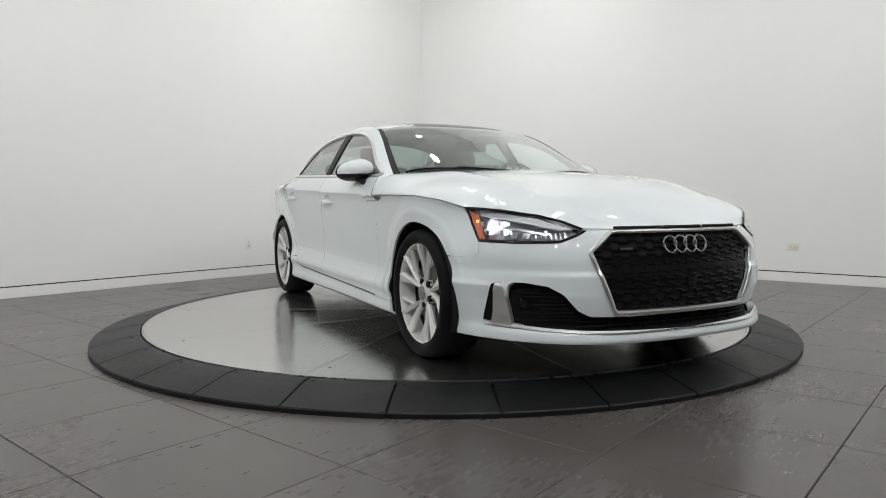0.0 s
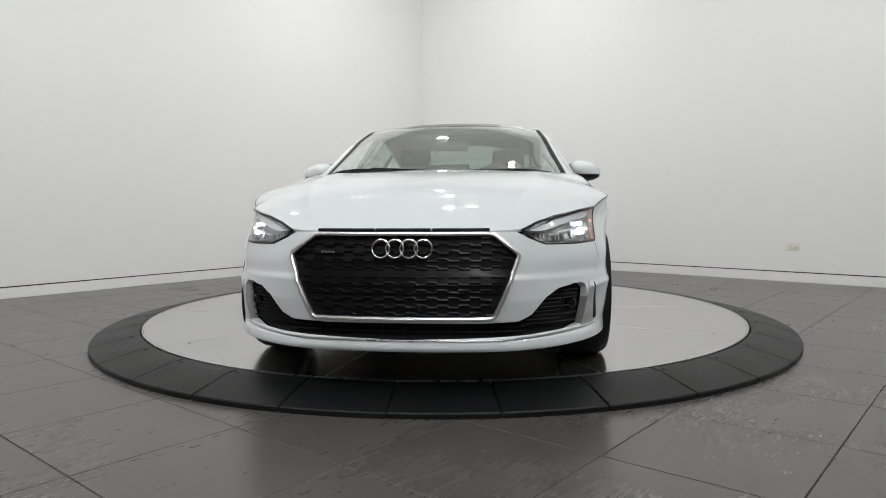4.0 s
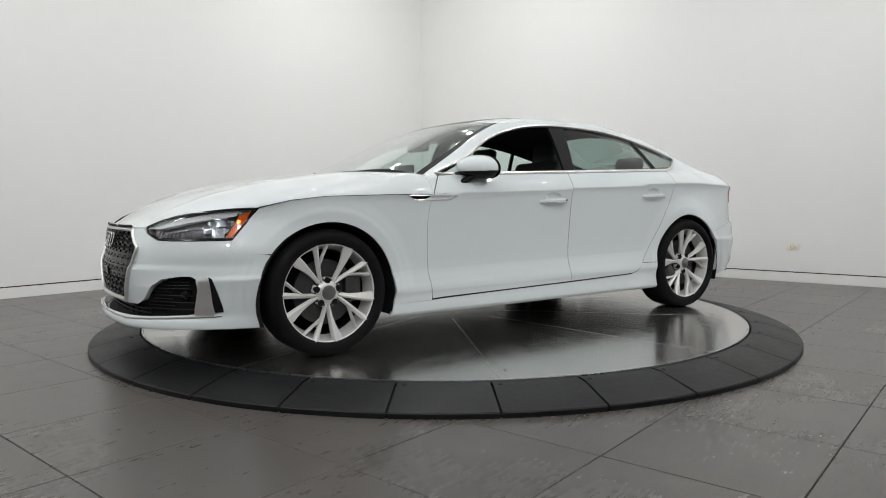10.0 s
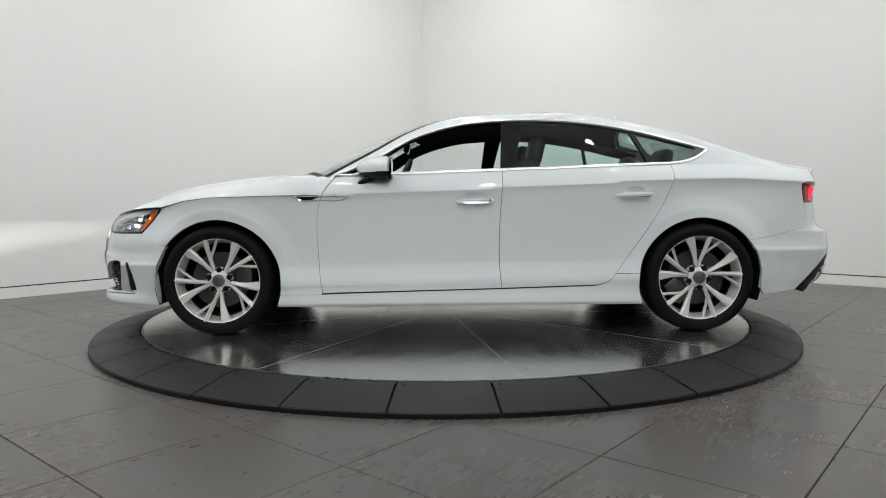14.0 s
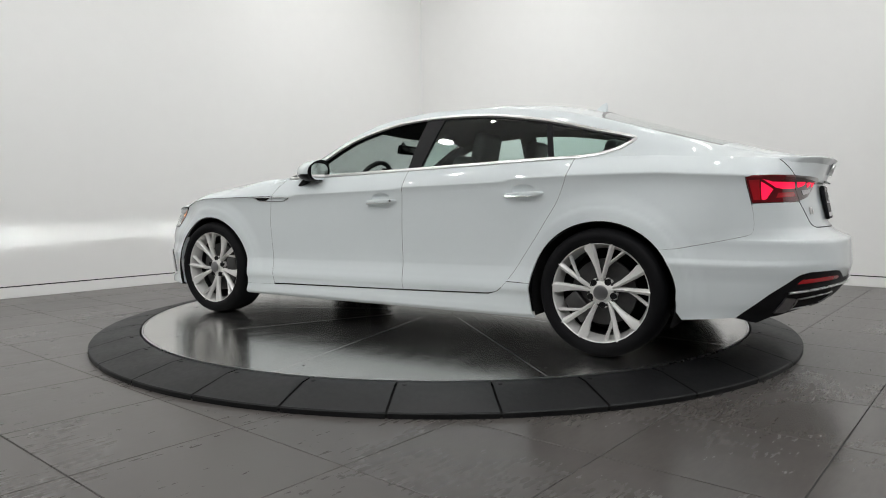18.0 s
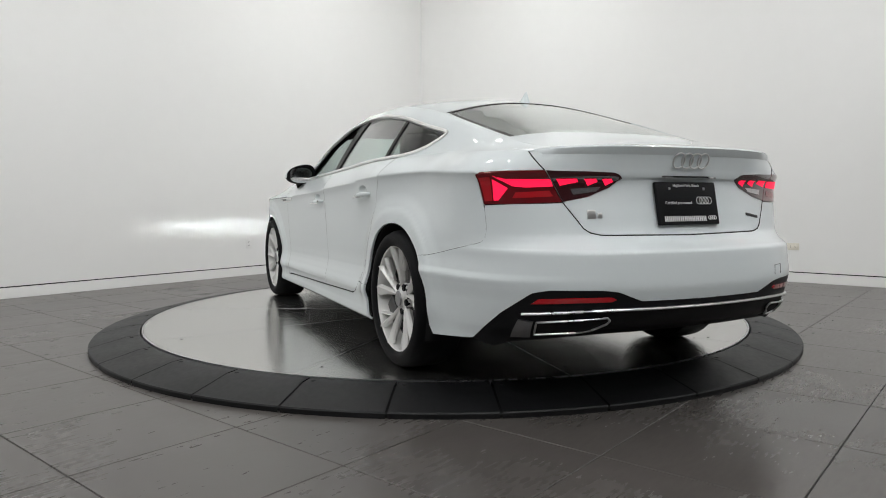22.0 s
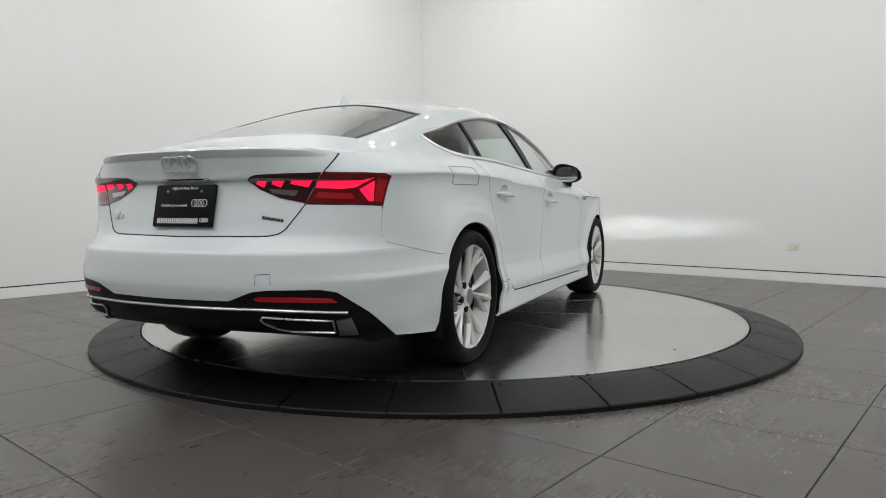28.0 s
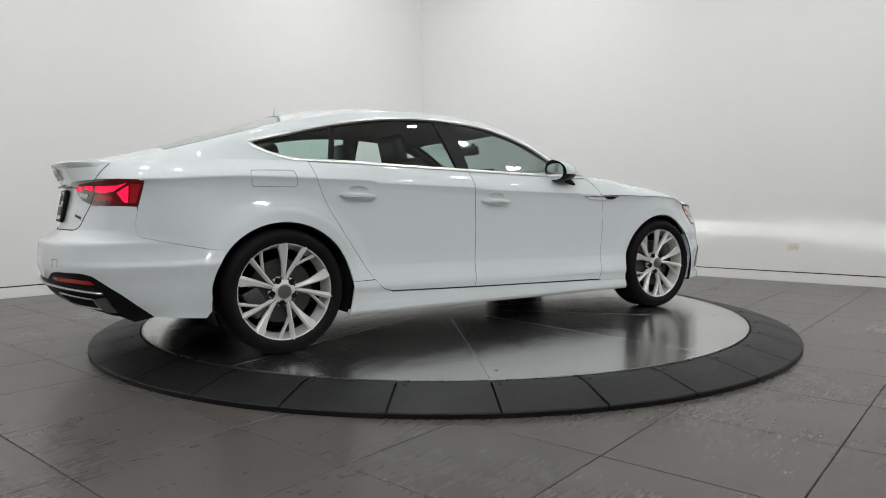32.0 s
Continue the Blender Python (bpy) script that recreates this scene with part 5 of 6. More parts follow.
def rings(bm, cx, y0, z, r, gap, tube_r, tilt=0.0, fn=None):
    for k in range(4):
        y = y0 + (k - 1.5) * gap
        x = fn(y, z) if fn else cx
        pts = []
        for a in np.linspace(0, 2 * np.pi, 36, endpoint=False):
            dz = r * math.sin(a)
            pts.append((x + tilt * dz + 0.0005 * k, y + r * math.cos(a), z + dz))
        ringtube(bm, pts, tube_r, 8, up=(1, 0, 0))
    return bm


def grille():
    # honeycomb: offset rows of flat hexagonal cells
    rows_z = np.linspace(0.322, 0.632, 11)
    dz = rows_z[1] - rows_z[0]
    cw = 0.086
    def half_w(z):
        return float(np.interp(z, [0.303, 0.56, 0.645], [0.360, 0.470, 0.352])) - 0.004
    def P(y, z, back=0.0):
        return (nose_x(y, z) - 0.012 - back, y, z)
    n = 0
    bars = bmesh.new()
    for i, z in enumerate(rows_z):
        w = half_w(z)
        off = 0.0 if i % 2 else cw / 2
        k0 = int(w / cw) + 2
        for k in range(-k0, k0 + 1):
            y0 = k * cw + off
            # one staggered step: high bar, slant, low bar
            seg = [(y0 - cw * 0.30, z + dz * 0.16), (y0 + cw * 0.14, z + dz * 0.16), (y0 + cw * 0.24, z - dz * 0.16), (y0 + cw * 0.70, z - dz * 0.16)]
            seg = [(y, zz) for y, zz in seg if abs(y) < half_w(zz)]
            if len(seg) < 2:
                continue
            tube(bars, [P(y, zz) for y, zz in seg], 0.0050, 6, flat=1.5)
    part("grille_mesh", bars, GRILLE_BLACK, car, "gloss black honeycomb grille bars", OFF)["kind"] = "stuff"
    # closed plates in the middle band where the front plate would hang
    bm = bmesh.new()
    for i in range(4):
        z0 = 0.405 + i * 0.0335
        for k in range(-6, 7):
            y0 = k * 0.072 + (0.036 if i % 2 else 0)
            y1 = y0 + 0.070
            w = half_w(z0 + 0.016) - 0.004
            a, b = max(y0, -w), min(y1, w)
            if b - a < 0.012:
                continue
            m_ = (a + b) / 2
            v = [P(a, z0 + 0.0005, -0.003), P(m_, z0 + 0.0005, -0.0033), P(b, z0 + 0.0005, -0.003), P(b, z0 + 0.032, 0.0), P(m_, z0 + 0.032, -0.0003), P(a, z0 + 0.032, 0.0)]
            vs = [bm.verts.new(p) for p in v]
            bk = [bm.verts.new((p[0] - 0.02, p[1], p[2])) for p in v]
            bm.faces.new((vs[0], vs[1], vs[4], vs[5]))
            bm.faces.new((vs[1], vs[2], vs[3], vs[4]))
            for q in range(6):
                bm.faces.new((vs[(q + 1) % 6], vs[q], bk[q], bk[(q + 1) % 6]))
    part("grille_blank", bm, GRILLE_BLACK, car, "black closed grille scales", OFF)["kind"] = "stuff"
    bm = bmesh.new()
    rings(bm, 0, 0.004, 0.586, 0.0355, 0.0575, 0.0045, -0.25, lambda y, z: nose_x(y, z) + 0.008)
    part("emblem", bm, CHROME, car, "four interlocked chrome rings", OFF)
    # small badge at the side of the grille, drawn as a bar
    bm = bmesh.new()
    x = nose_x(-0.30, 0.575)
    box(bm, -0.004, 0.004, -0.036, 0.036, -0.009, 0.009, 0.002, 2, pose(x - 0.004, -0.305, 0.572, 0, 0, -9))
    b = part("grille_badge", bm, PLASTIC, car, "small grey badge bar", OFF)
    bm = bmesh.new()
    for k in range(7):
        box(bm, 0.0035, 0.0055, -0.030 + k * 0.009, -0.024 + k * 0.009, -0.004, 0.004, 0, 1, pose(x - 0.004, -0.305, 0.572, 0, 0, -9))
    part("badge_print", bm, SATIN, b)
    # upper slot bar between bonnet and grille
    bm = bmesh.new()
    tube(bm, [(nose_x(y, 0.652) + 0.009, y, 0.6605) for y in np.linspace(-0.352, 0.352, 31)], 0.0062, 8)
    part("bonnet_seal", bm, LINER, car, "", OFF)
    for y in (-0.11, 0.12):
        bm = bmesh.new()
        box(bm, -0.008, 0.004, -0.004, 0.004, -0.006, 0.006, 0.001, 1, pose(nose_x(y, 0.652) + 0.013, y, 0.6605))
        part("seal_clip", bm, SATIN, car, "", OFF)
    # square radar cover among the scales
    bm = bmesh.new()
    box(bm, -0.004, 0.007, -0.026, 0.026, -0.024, 0.024, 0.004, 2, pose(nose_x(0.02, 0.425) - 0.010, 0.03, 0.425, 0, 6, 0))
    part("radar_cover", bm, BLACK, car, "", OFF)
    # parking sensors and lower slats
    for y in (-0.19, 0.075):
        bm = bmesh.new()
        lathe(bm, [(0, 0.006), (0.009, 0.006), (0.011, 0.0)], 16, "X", pose(nose_x(y, 0.345) - 0.010, y, 0.345))
        part("parking_sensor", bm, PLASTIC, car, "", OFF)


def intakes():
    # lower slats across the middle
    for z in (0.243, 0.262):
        bm = bmesh.new()
        tube(bm, [(nose_x(y, z) - 0.03, y, z) for y in np.linspace(-0.50, 0.50, 31)], 0.0045, 6)
        part("intake_slat", bm, PLASTIC, car, "", OFF)
    for y in np.linspace(-0.36, 0.36, 9):
        bm = bmesh.new()
        box(bm, -0.012, 0.004, -0.0025, 0.0025, -0.030, 0.028, 0, 1, pose(nose_x(y, 0.254) - 0.034, y, 0.254))
        part("intake_rib", bm, PLASTIC, car, "", OFF)
    for s in (1, -1):
        # fog pockets with louvres and a round sensor
        for i in range(9):
            z = 0.272 + i * 0.0165
            y0 = float(np.interp(z, [0.27, 0.31, 0.385, 0.42], [0.48, 0.53, 0.585, 0.63]))
            y1 = 0.715 if i % 2 == 0 or z > 0.36 else 0.64
            bm = bmesh.new()
            tube(bm, [(nose_x(y, z) - 0.030, s * y, z) for y in np.linspace(y0, y1, 7)], 0.0034, 5)
            part("intake_slat", bm, PLASTIC, car, "", OFF)
        x = nose_x(0.69, 0.345)
        bm = bmesh.new()
        lathe(bm, [(0, 0.010), (0.014, 0.010), (0.018, 0.004), (0.024, 0.0), (0.024, -0.02)], 20, "X", pose(x - 0.032, s * 0.69, 0.345, 0, 0, s * 25))
        part("fog_sensor", bm, BLACK, car, "", OFF)
    blade = np.array([uw(2.008, 0.434), uw(1.980, 0.431), uw(1.975, 0.40), uw(1.963, 0.30), uw(1.952, 0.256), uw(1.955, 0.243), uw(2.03, 0.240), uw(2.030, 0.262)])
    both("intake_blade", SILVER, lambda b: patch(b, body, blade, 0.010, lip=0.035, lift=0.006, vstep=0.010), "satin silver air blade")
    slit = np.array([uw(1.977, 0.428), uw(1.964, 0.420), uw(1.943, 0.36), uw(1.920, 0.286), uw(1.916, 0.264), uw(1.951, 0.260), uw(1.961, 0.30), uw(1.974, 0.40)])
    both("intake_slit", BLACK, lambda b: patch(b, body, slit, 0.006, lip=0.006, lift=0.003, vstep=0.008), "narrow black slot beside the blade")
    # silver edge along the lip
    bm = bmesh.new()
    ys = np.linspace(-0.80, 0.80, 121)
    zs = 0.219 + 0.026 * np.clip((np.abs(ys) - 0.35) / 0.45, 0, 1) ** 1.5
    tube(bm, [(nose_x(y, z) + 0.002, y, z) for y, z in zip(ys, zs)], 0.0045, 8)
    part("lip_trim", bm, SATIN, car, "silver strip along the front lip", OFF)
    bm = bmesh.new()
    tube(bm, [(nose_x(y, 0.15) - 0.14, y, 0.145) for y in np.linspace(-0.42, 0.42, 25)], 0.016, 8, flat=0.5)
    part("front_apron", bm, PLASTIC, car, "", OFF)


def lamp_front():
    P = np.array([uw(1.762, 0.744), uw(1.86, 0.740), uw(1.947, 0.732), uw(2.068, 0.711), uy(0.545, 0.688), uy(0.482, 0.657), uy(0.51, 0.630), uy(0.58, 0.602), uy(0.70, 0.599), uw(1.872, 0.602), uw(1.80, 0.68)])
    u0, u1 = P[:, 0].min(), P[:, 0].max()
    def at(f, z):
        u = u0 + (u1 - u0) * f
        zb = float(ZB(np.interp(u, _us, _ox)))
        return (u, (z - Z0) / (zb - Z0))
    for k in (0, 1):
        lamp = new("headlamp")
        lamp.parent = car
        lamp.location = OFF
        lamp["label"] = "lit headlamp with clear lens and amber marker"
        def add(nm, mt, poly, lift, step=0.012, lip=0.0, lb=""):
            bm = bmesh.new()
            patch(bm, body, np.array(poly), step, lip=lip, lift=lift, vstep=step)
            if k:
                mirror(bm)
            part(nm, bm, mt, lamp, lb)
        add("lens", LENS, P, 0.001, 0.014)
        add("housing", LAMP_INNER, P, -0.048, 0.02, 0.0)
        bm = bmesh.new()
        ringtube(bm, loop_at(body, P, 0.012, -0.003), 0.0065, 6)
        if k:
            mirror(bm)
        part("seal", bm, BLACK, lamp)
        # pale wing along the top, light units set under it, ribbed tray towards the nose
        add("upper_reflector", WING, [uy(0.515, 0.656), uw(2.07, 0.700), uw(1.95, 0.722), uw(1.83, 0.730), uw(1.845, 0.707), uw(1.95, 0.698), uw(2.04, 0.682), uy(0.56, 0.654)], -0.010, 0.010, 0.02)
        add("middle_wing", REFLECTOR, [uy(0.60, 0.640), uw(2.02, 0.659), uw(1.985, 0.661), uw(1.985, 0.654), uw(2.03, 0.650), uy(0.61, 0.633)], -0.014, 0.008, 0.015)
        add("lower_sill", BLACK, [uy(0.575, 0.606), uy(0.70, 0.604), uw(1.875, 0.607), uw(1.88, 0.614), uy(0.70, 0.611), uy(0.585, 0.613)], -0.012, 0.008, 0.015)
        add("marker_frame", BLACK, [uw(1.880, 0.704), uw(1.815, 0.716), uw(1.873, 0.633), uw(1.897, 0.610), uw(1.903, 0.614), uw(1.888, 0.660)], -0.008, 0.008, 0.02)
        # light units that face forwards, each in its own tunnel
        for nm, z0_, z1_ in (("day_light", 0.667, 0.682), ("dipped_beam", 0.629, 0.648)):
            for y0, y1, step in ((0.692, 0.733, 0.0), (0.737, 0.776, 0.03)):
                gx = nose_x(y1, z1_) - 0.030
                fx = nose_x(y1, z1_) - 0.004
                bm = bmesh.new()
                box(bm, gx - 0.004, gx, y0, y1, z0_, z1_, 0.001, 1)
                if k:
                    mirror(bm)
                part(nm, bm, LAMP_GLOW, lamp)
                bm = bmesh.new()
                for q0, q1, r0, r1 in ((y0 - 0.001, y0, z0_, z1_), (y1, y1 + 0.001, z0_, z1_), (y0, y1, z0_ - 0.001, z0_), (y0, y1, z1_, z1_ + 0.001)):
                    box(bm, gx - 0.004, fx, q0, q1, r0, r1)
                if k:
                    mirror(bm)
                part("light_tunnel", bm, LAMP_INNER, lamp)
        for i in range(7):
            y = 0.545 + 0.017 * i
            add("light_rib", REFLECTOR, [uy(y, 0.650 - 0.002 * i), uy(y + 0.004, 0.650 - 0.002 * i), uy(y + 0.006, 0.620), uy(y + 0.002, 0.620)], -0.022, 0.005, 0.01)
        for x, z in ((2.01, 0.634), (2.05, 0.632)):
            add("projector", REFLECTOR, [uw(x + 0.012, z + 0.011), uw(x - 0.012, z + 0.012), uw(x - 0.012, z - 0.010), uw(x + 0.012, z - 0.011)], -0.022, 0.005, 0.015)
        # dipped beam source in a flat black box whose front lip cuts the light off at the top
        by, bz = 0.742, 0.6605
        bx = nose_x(by, bz) - 0.030
        bm = bmesh.new()
        box(bm, bx - 0.0365, bx - 0.0360, by - 0.016, by + 0.016, bz - 0.0030, bz - 0.0004)
        if k:
            mirror(bm)
        part("beam_source", bm, BEAM, lamp)
        for x0, y0, y1, z0_, z1_ in ((-0.040, -0.019, 0.019, 0.0, 0.001), (-0.001, -0.019, 0.019, -0.0032, 0.0005), (-0.040, -0.019, 0.019, -0.0075, -0.0065), (-0.040, -0.019, -0.018, -0.0075, 0.001), (-0.040, 0.018, 0.019, -0.0075, 0.001)):
            bm = bmesh.new()
            box(bm, bx + x0, bx, by + y0, by + y1, bz + z0_, bz + z1_)
            if k:
                mirror(bm)
            part("beam_shield", bm, LINER, lamp)
        add("amber_marker", AMBER, [uw(1.828, 0.714), uw(1.772, 0.733), uw(1.806, 0.68), uw(1.868, 0.611), uw(1.897, 0.612), uw(1.880, 0.634)], -0.006, 0.008, 0.01)
        add("marker_bulb", AMBER_GLOW, [uw(1.838, 0.692), uw(1.824, 0.693), uw(1.825, 0.680), uw(1.839, 0.680)], -0.003, 0.005, 0.0)


def lamp_rear():
    y = lambda a, b: uy(a, b, True)
    outer = [uw(-2.050, 0.876), y(0.785, 0.884), y(0.732, 0.886), y(0.601, 0.887), y(0.533, 0.769), y(0.70, 0.764), uw(-2.075, 0.762)]
    inner_ = [y(0.596, 0.887), y(0.456, 0.884), y(0.34, 0.880), y(0.318, 0.874), y(0.296, 0.859), y(0.318, 0.843), y(0.345, 0.823), y(0.432, 0.789), y(0.528, 0.770)]
    for k in (0, 1):
        lamp = new("tail_lamp")
        lamp.parent = car
        lamp.location = OFF
        lamp["label"] = "lit red tail lamp split by the boot joint"
        def add(nm, mt, poly, lift, step=0.010, lip=0.0, lb=""):
            bm = bmesh.new()
            patch(bm, body, np.array(poly), step, lip=lip, lift=lift, vstep=step)
            if k:
                mirror(bm)
            part(nm, bm, mt, lamp, lb)
        add("outer_lens", RED_LENS, outer, 0.003, 0.012, 0.02)
        add("inner_lens", RED_DARK, inner_, 0.003, 0.012, 0.02)
        add("side_lens", RED_SIDE, [uw(-2.060, 0.864), uw(-2.102, 0.866), uw(-2.100, 0.835), uw(-2.106, 0.775), uw(-2.080, 0.773)], 0.0042, 0.008, 0.0)
        add("light_bar", RED_GLOW, [uw(-2.112, 0.870), y(0.72, 0.858), y(0.577, 0.858), y(0.562, 0.828), y(0.66, 0.824), y(0.70, 0.829)], 0.0045, 0.008, 0.0)
        add("light_wedge", RED_GLOW, [uw(-2.107, 0.858), y(0.712, 0.822), y(0.737, 0.776), uw(-2.110, 0.776)], 0.0045, 0.008, 0.0)
        add("lower_reflector", RED_SIDE, [y(0.69, 0.806), y(0.575, 0.812), y(0.562, 0.790), y(0.70, 0.784)], 0.0043, 0.008, 0.0)
        for a, b in ((0.556, 0.470), (0.452, 0.395), (0.380, 0.330)):
            add("light_bar", RED_GLOW, [y(a, 0.859), y(b + 0.010, 0.860), y(b, 0.845), y(a - 0.018, 0.830)], 0.0045, 0.008, 0.0)
        add("reverse_strip", REFLECTOR, [y(0.50, 0.818), y(0.38, 0.826), y(0.40, 0.808), y(0.49, 0.796)], 0.0045, 0.008, 0.0)


def rear_details():
    # number plate holder
    yc = -0.002
    t = new("plate_holder")
    t.parent = car
    t.location = OFF
    M = Matrix.Translation((-2.332, yc, 0.761)) @ pose(0, 0, 0, 0, 11.5, 0)
    bm = bmesh.new()
    box(bm, -0.008, 0.008, -0.157, 0.157, -0.086, 0.086, 0.005, 3, M)
    part("plate_frame", bm, PLASTIC, t, "black dealer plate frame")
    face = M @ pose(-0.0085, 0, 0, 90, 0, -90)
    bm = bmesh.new()
    text_mesh(bm, "Certified pre-owned", 0.0165, face @ pose(-0.118, -0.004, 0), 0.0006)
    part("print", bm, WHITE_PRINT, t, "white printed words")
    bm = bmesh.new()
    text_mesh(bm, "Highland Park, Illinois", 0.016, face @ pose(0, 0.066, 0), 0.0006, "CENTER")
    part("print", bm, WHITE_PRINT, t, "white printed words")
    # dealer name as plain bars
    widths = (0.018, 0.016, 0.016, 0.020, 0.018, 0.016, 0.018, 0.016, 0.018, 0.018, 0.016)
    x = -0.130
    for i, w in enumerate(widths):
        bm = bmesh.new()
        box(bm, x, x + w * 0.34, -0.073, -0.052, -0.0002, 0.0008, 0, 1, face)
        box(bm, x + w * 0.58, x + w * 0.92, -0.073, -0.052, -0.0002, 0.0008, 0, 1, face)
        box(bm, x + w * 0.34, x + w * 0.58, -0.065, -0.061, -0.0002, 0.0008, 0, 1, face)
        part("print_bar", bm, WHITE_PRINT, t)
        x += w * 1.15
    for cx, r, gp in ((0.084, 0.0145, 0.0170), (0.118, 0.0070, 0.0095)):
        bm = bmesh.new()
        for k in range(4):
            c = face @ Vector((cx + (k - 1.5) * gp, 0.010 if r > 0.01 else -0.060, 0.0012))
            e1, e2 = (face.to_3x3() @ Vector((1, 0, 0))), (face.to_3x3() @ Vector((0, 1, 0)))
            ringtube(bm, [c + e1 * r * math.cos(a) + e2 * r * math.sin(a) for a in np.linspace(0, 2 * np.pi, 24, endpoint=False)], 0.0014, 5)
        part("print_rings", bm, WHITE_PRINT, t, "four white rings")
    for s in (-1, 1):
        bm = bmesh.new()
        lathe(bm, [(0, 0.003), (0.005, 0.003), (0.006, 0.0)], 12, "Z", face @ pose(s * 0.09, 0.058, 0))
        part("plate_screw", bm, SATIN, t)
    # grip and lights over the plate
    bm = bmesh.new()
    box(bm, -0.010, 0.004, -0.12, 0.12, -0.003, 0.003, 0.0015, 2, pose(tail_x(0, 0.868) + 0.004, yc, 0.866))
    part("boot_grip", bm, BLACK, car, "", OFF)
    for y in (-0.13, 0.10):
        bm = bmesh.new()
        box(bm, -0.014, 0.0, -0.02, 0.02, -0.004, 0.004, 0.002, 1, pose(tail_x(0, 0.868) + 0.0, y, 0.862))
        part("plate_light", bm, SATIN, car, "", OFF)
    # emblem and badges
    bm = bmesh.new()
    rings(bm, 0, 0.0, 0.927, 0.0285, 0.0415, 0.0036, -0.35, lambda y, z: tail_x(y, z) - 0.010)
    part("emblem", bm, BRIGHT, car, "four interlocked chrome rings", OFF)
    for y0, w, h, z, mt in [(0.446, 0.034, 0.034, 0.722, BRIGHT), (0.406, 0.020, 0.021, 0.717, BRIGHT)] + [(-0.366 - 0.0127 * k, 0.0112, 0.012, 0.715 - 0.002 * k, STEEL_DARK) for k in range(7)]:
        ym = y0 - w / 2
        bm = bmesh.new()
        box(bm, -0.002, 0.002, -w * 0.5, w * 0.5, -h / 2, h / 2, 0.0015, 2, pose(tail_x(ym, z) - 0.002, ym, z, 0, 8, math.copysign(math.degrees(math.asin(min(1, abs(ym) * 0.35))), -ym)))
        part("badge_bar", bm, mt, car, "small badge bar", OFF)
    # lower bumper furniture
    for s in (1, -1):
        refl = [(0.677, 0.395), (0.659, 0.414), (0.55, 0.420), (0.42, 0.421), (0.402, 0.412), (0.42, 0.404), (0.55, 0.401)]
        bm = bmesh.new()
        pg = np.array([uy(a, b, True) for a, b in refl])
        patch(bm, body, pg, 0.010, lip=0.006, lift=0.004, vstep=0.008)
        if s < 0:
            mirror(bm)
        part("rear_reflector", bm, RED_SIDE, car, "red bumper reflector", OFF)
        ex = [(0.655, 0.324), (0.642, 0.272), (0.50, 0.278), (0.462, 0.288), (0.418, 0.316), (0.412, 0.330), (0.425, 0.342)]
        pg = np.array([uy(a, b, True) for a, b in ex])
        bm = bmesh.new()
        ringtube(bm, [(p[0] - 0.012, p[1], p[2]) for p in loop_at(body, pg, 0.02)], 0.0042, 8, up=(1, 0, 0))
        if s < 0:
            mirror(bm)
        tip = part("exhaust_trim", bm, SATIN, car, "satin trapezoid exhaust trim", OFF)
        bm = bmesh.new()
        patch(bm, body, pg, 0.012, lip=0.0, lift=0.004, vstep=0.010)
        if s < 0:
            mirror(bm)
        part("exhaust_mouth", bm, LINER, tip)
        side = np.array([uw(-2.212, 0.335), uy(0.660, 0.328, True), uy(0.648, 0.268, True), uw(-2.163, 0.266)])
        bm = bmesh.new()
        patch(bm, body, side, 0.010, lip=0.01, lift=0.012, vstep=0.010)
        if s < 0:
            mirror(bm)
        part("exhaust_side", bm, CAP, tip)
    bm = bmesh.new()
    ys = np.linspace(-0.70, 0.70, 57)
    zs = 0.372 - 0.018 * np.clip((np.abs(ys) - 0.40) / 0.30, 0, 1) ** 1.5
    tube(bm, [(tail_x(y, z) - 0.006, y, z) for y, z in zip(ys, zs)], 0.0085, 8, flat=0.7)
    part("diffuser_trim", bm, SATIN, car, "silver strip across the diffuser", OFF)
    bm = bmesh.new()
    tube(bm, [(tail_x(y, z) - 0.0008, y, z) for y, z in ((-0.415, 0.468), (-0.415, 0.505), (-0.47, 0.507), (-0.47, 0.468))], 0.0012, 5)
    part("tow_cover_joint", bm, LINER, car, "", OFF)
    # silencer and axle seen under the tail
    bm = bmesh.new()
    box(bm, -1.98, -1.70, -0.42, 0.42, 0.20, 0.30, 0.03, 3)
    part("silencer", bm, LINER, car, "", OFF)
    for ax in (AX, -AX):
        bm = bmesh.new()
        tube(bm, [(ax, -0.75, 0.30), (ax, -0.3, 0.27), (ax, 0.3, 0.27), (ax, 0.75, 0.30)], 0.03, 10)
        part("axle", bm, LINER, car, "", OFF)
    # roof aerial
    bm = bmesh.new()
    prof = [(-0.095, 0.0), (-0.06, 0.012), (-0.02, 0.026), (0.018, 0.056), (0.040, 0.066), (0.046, 0.062), (0.052, 0.016), (0.062, 0.0)]
    rows = []
    for x, h in prof:
        w = 0.022 if h < 0.03 else 0.006
        rows.append([(-1.10 - x, yy * (0.022 if j in (0, 4) else 0.010 if j in (1, 3) else 0.0), 1.309 + zz * h) for j, (yy, zz) in enumerate(((-1, 0), (-0.5, 0.75), (0, 1), (0.5, 0.75), (1, 0)))])
    gridmesh(bm, rows)
    bmesh.ops.recalc_face_normals(bm, faces=bm.faces)
    part("roof_aerial", bm, PAINT, car, "white shark fin aerial", OFF)
    # fuel flap joint on the right flank
    fl = [(-1.36, 0.938), (-1.545, 0.936), (-1.56, 0.93), (-1.56, 0.862), (-1.548, 0.853), (-1.352, 0.853), (-1.34, 0.862), (-1.345, 0.93)]
    bm = bmesh.new()
    ringtube(bm, loop_at(body, side_poly(fl), 0.02, 0.0003), 0.0012, 5)
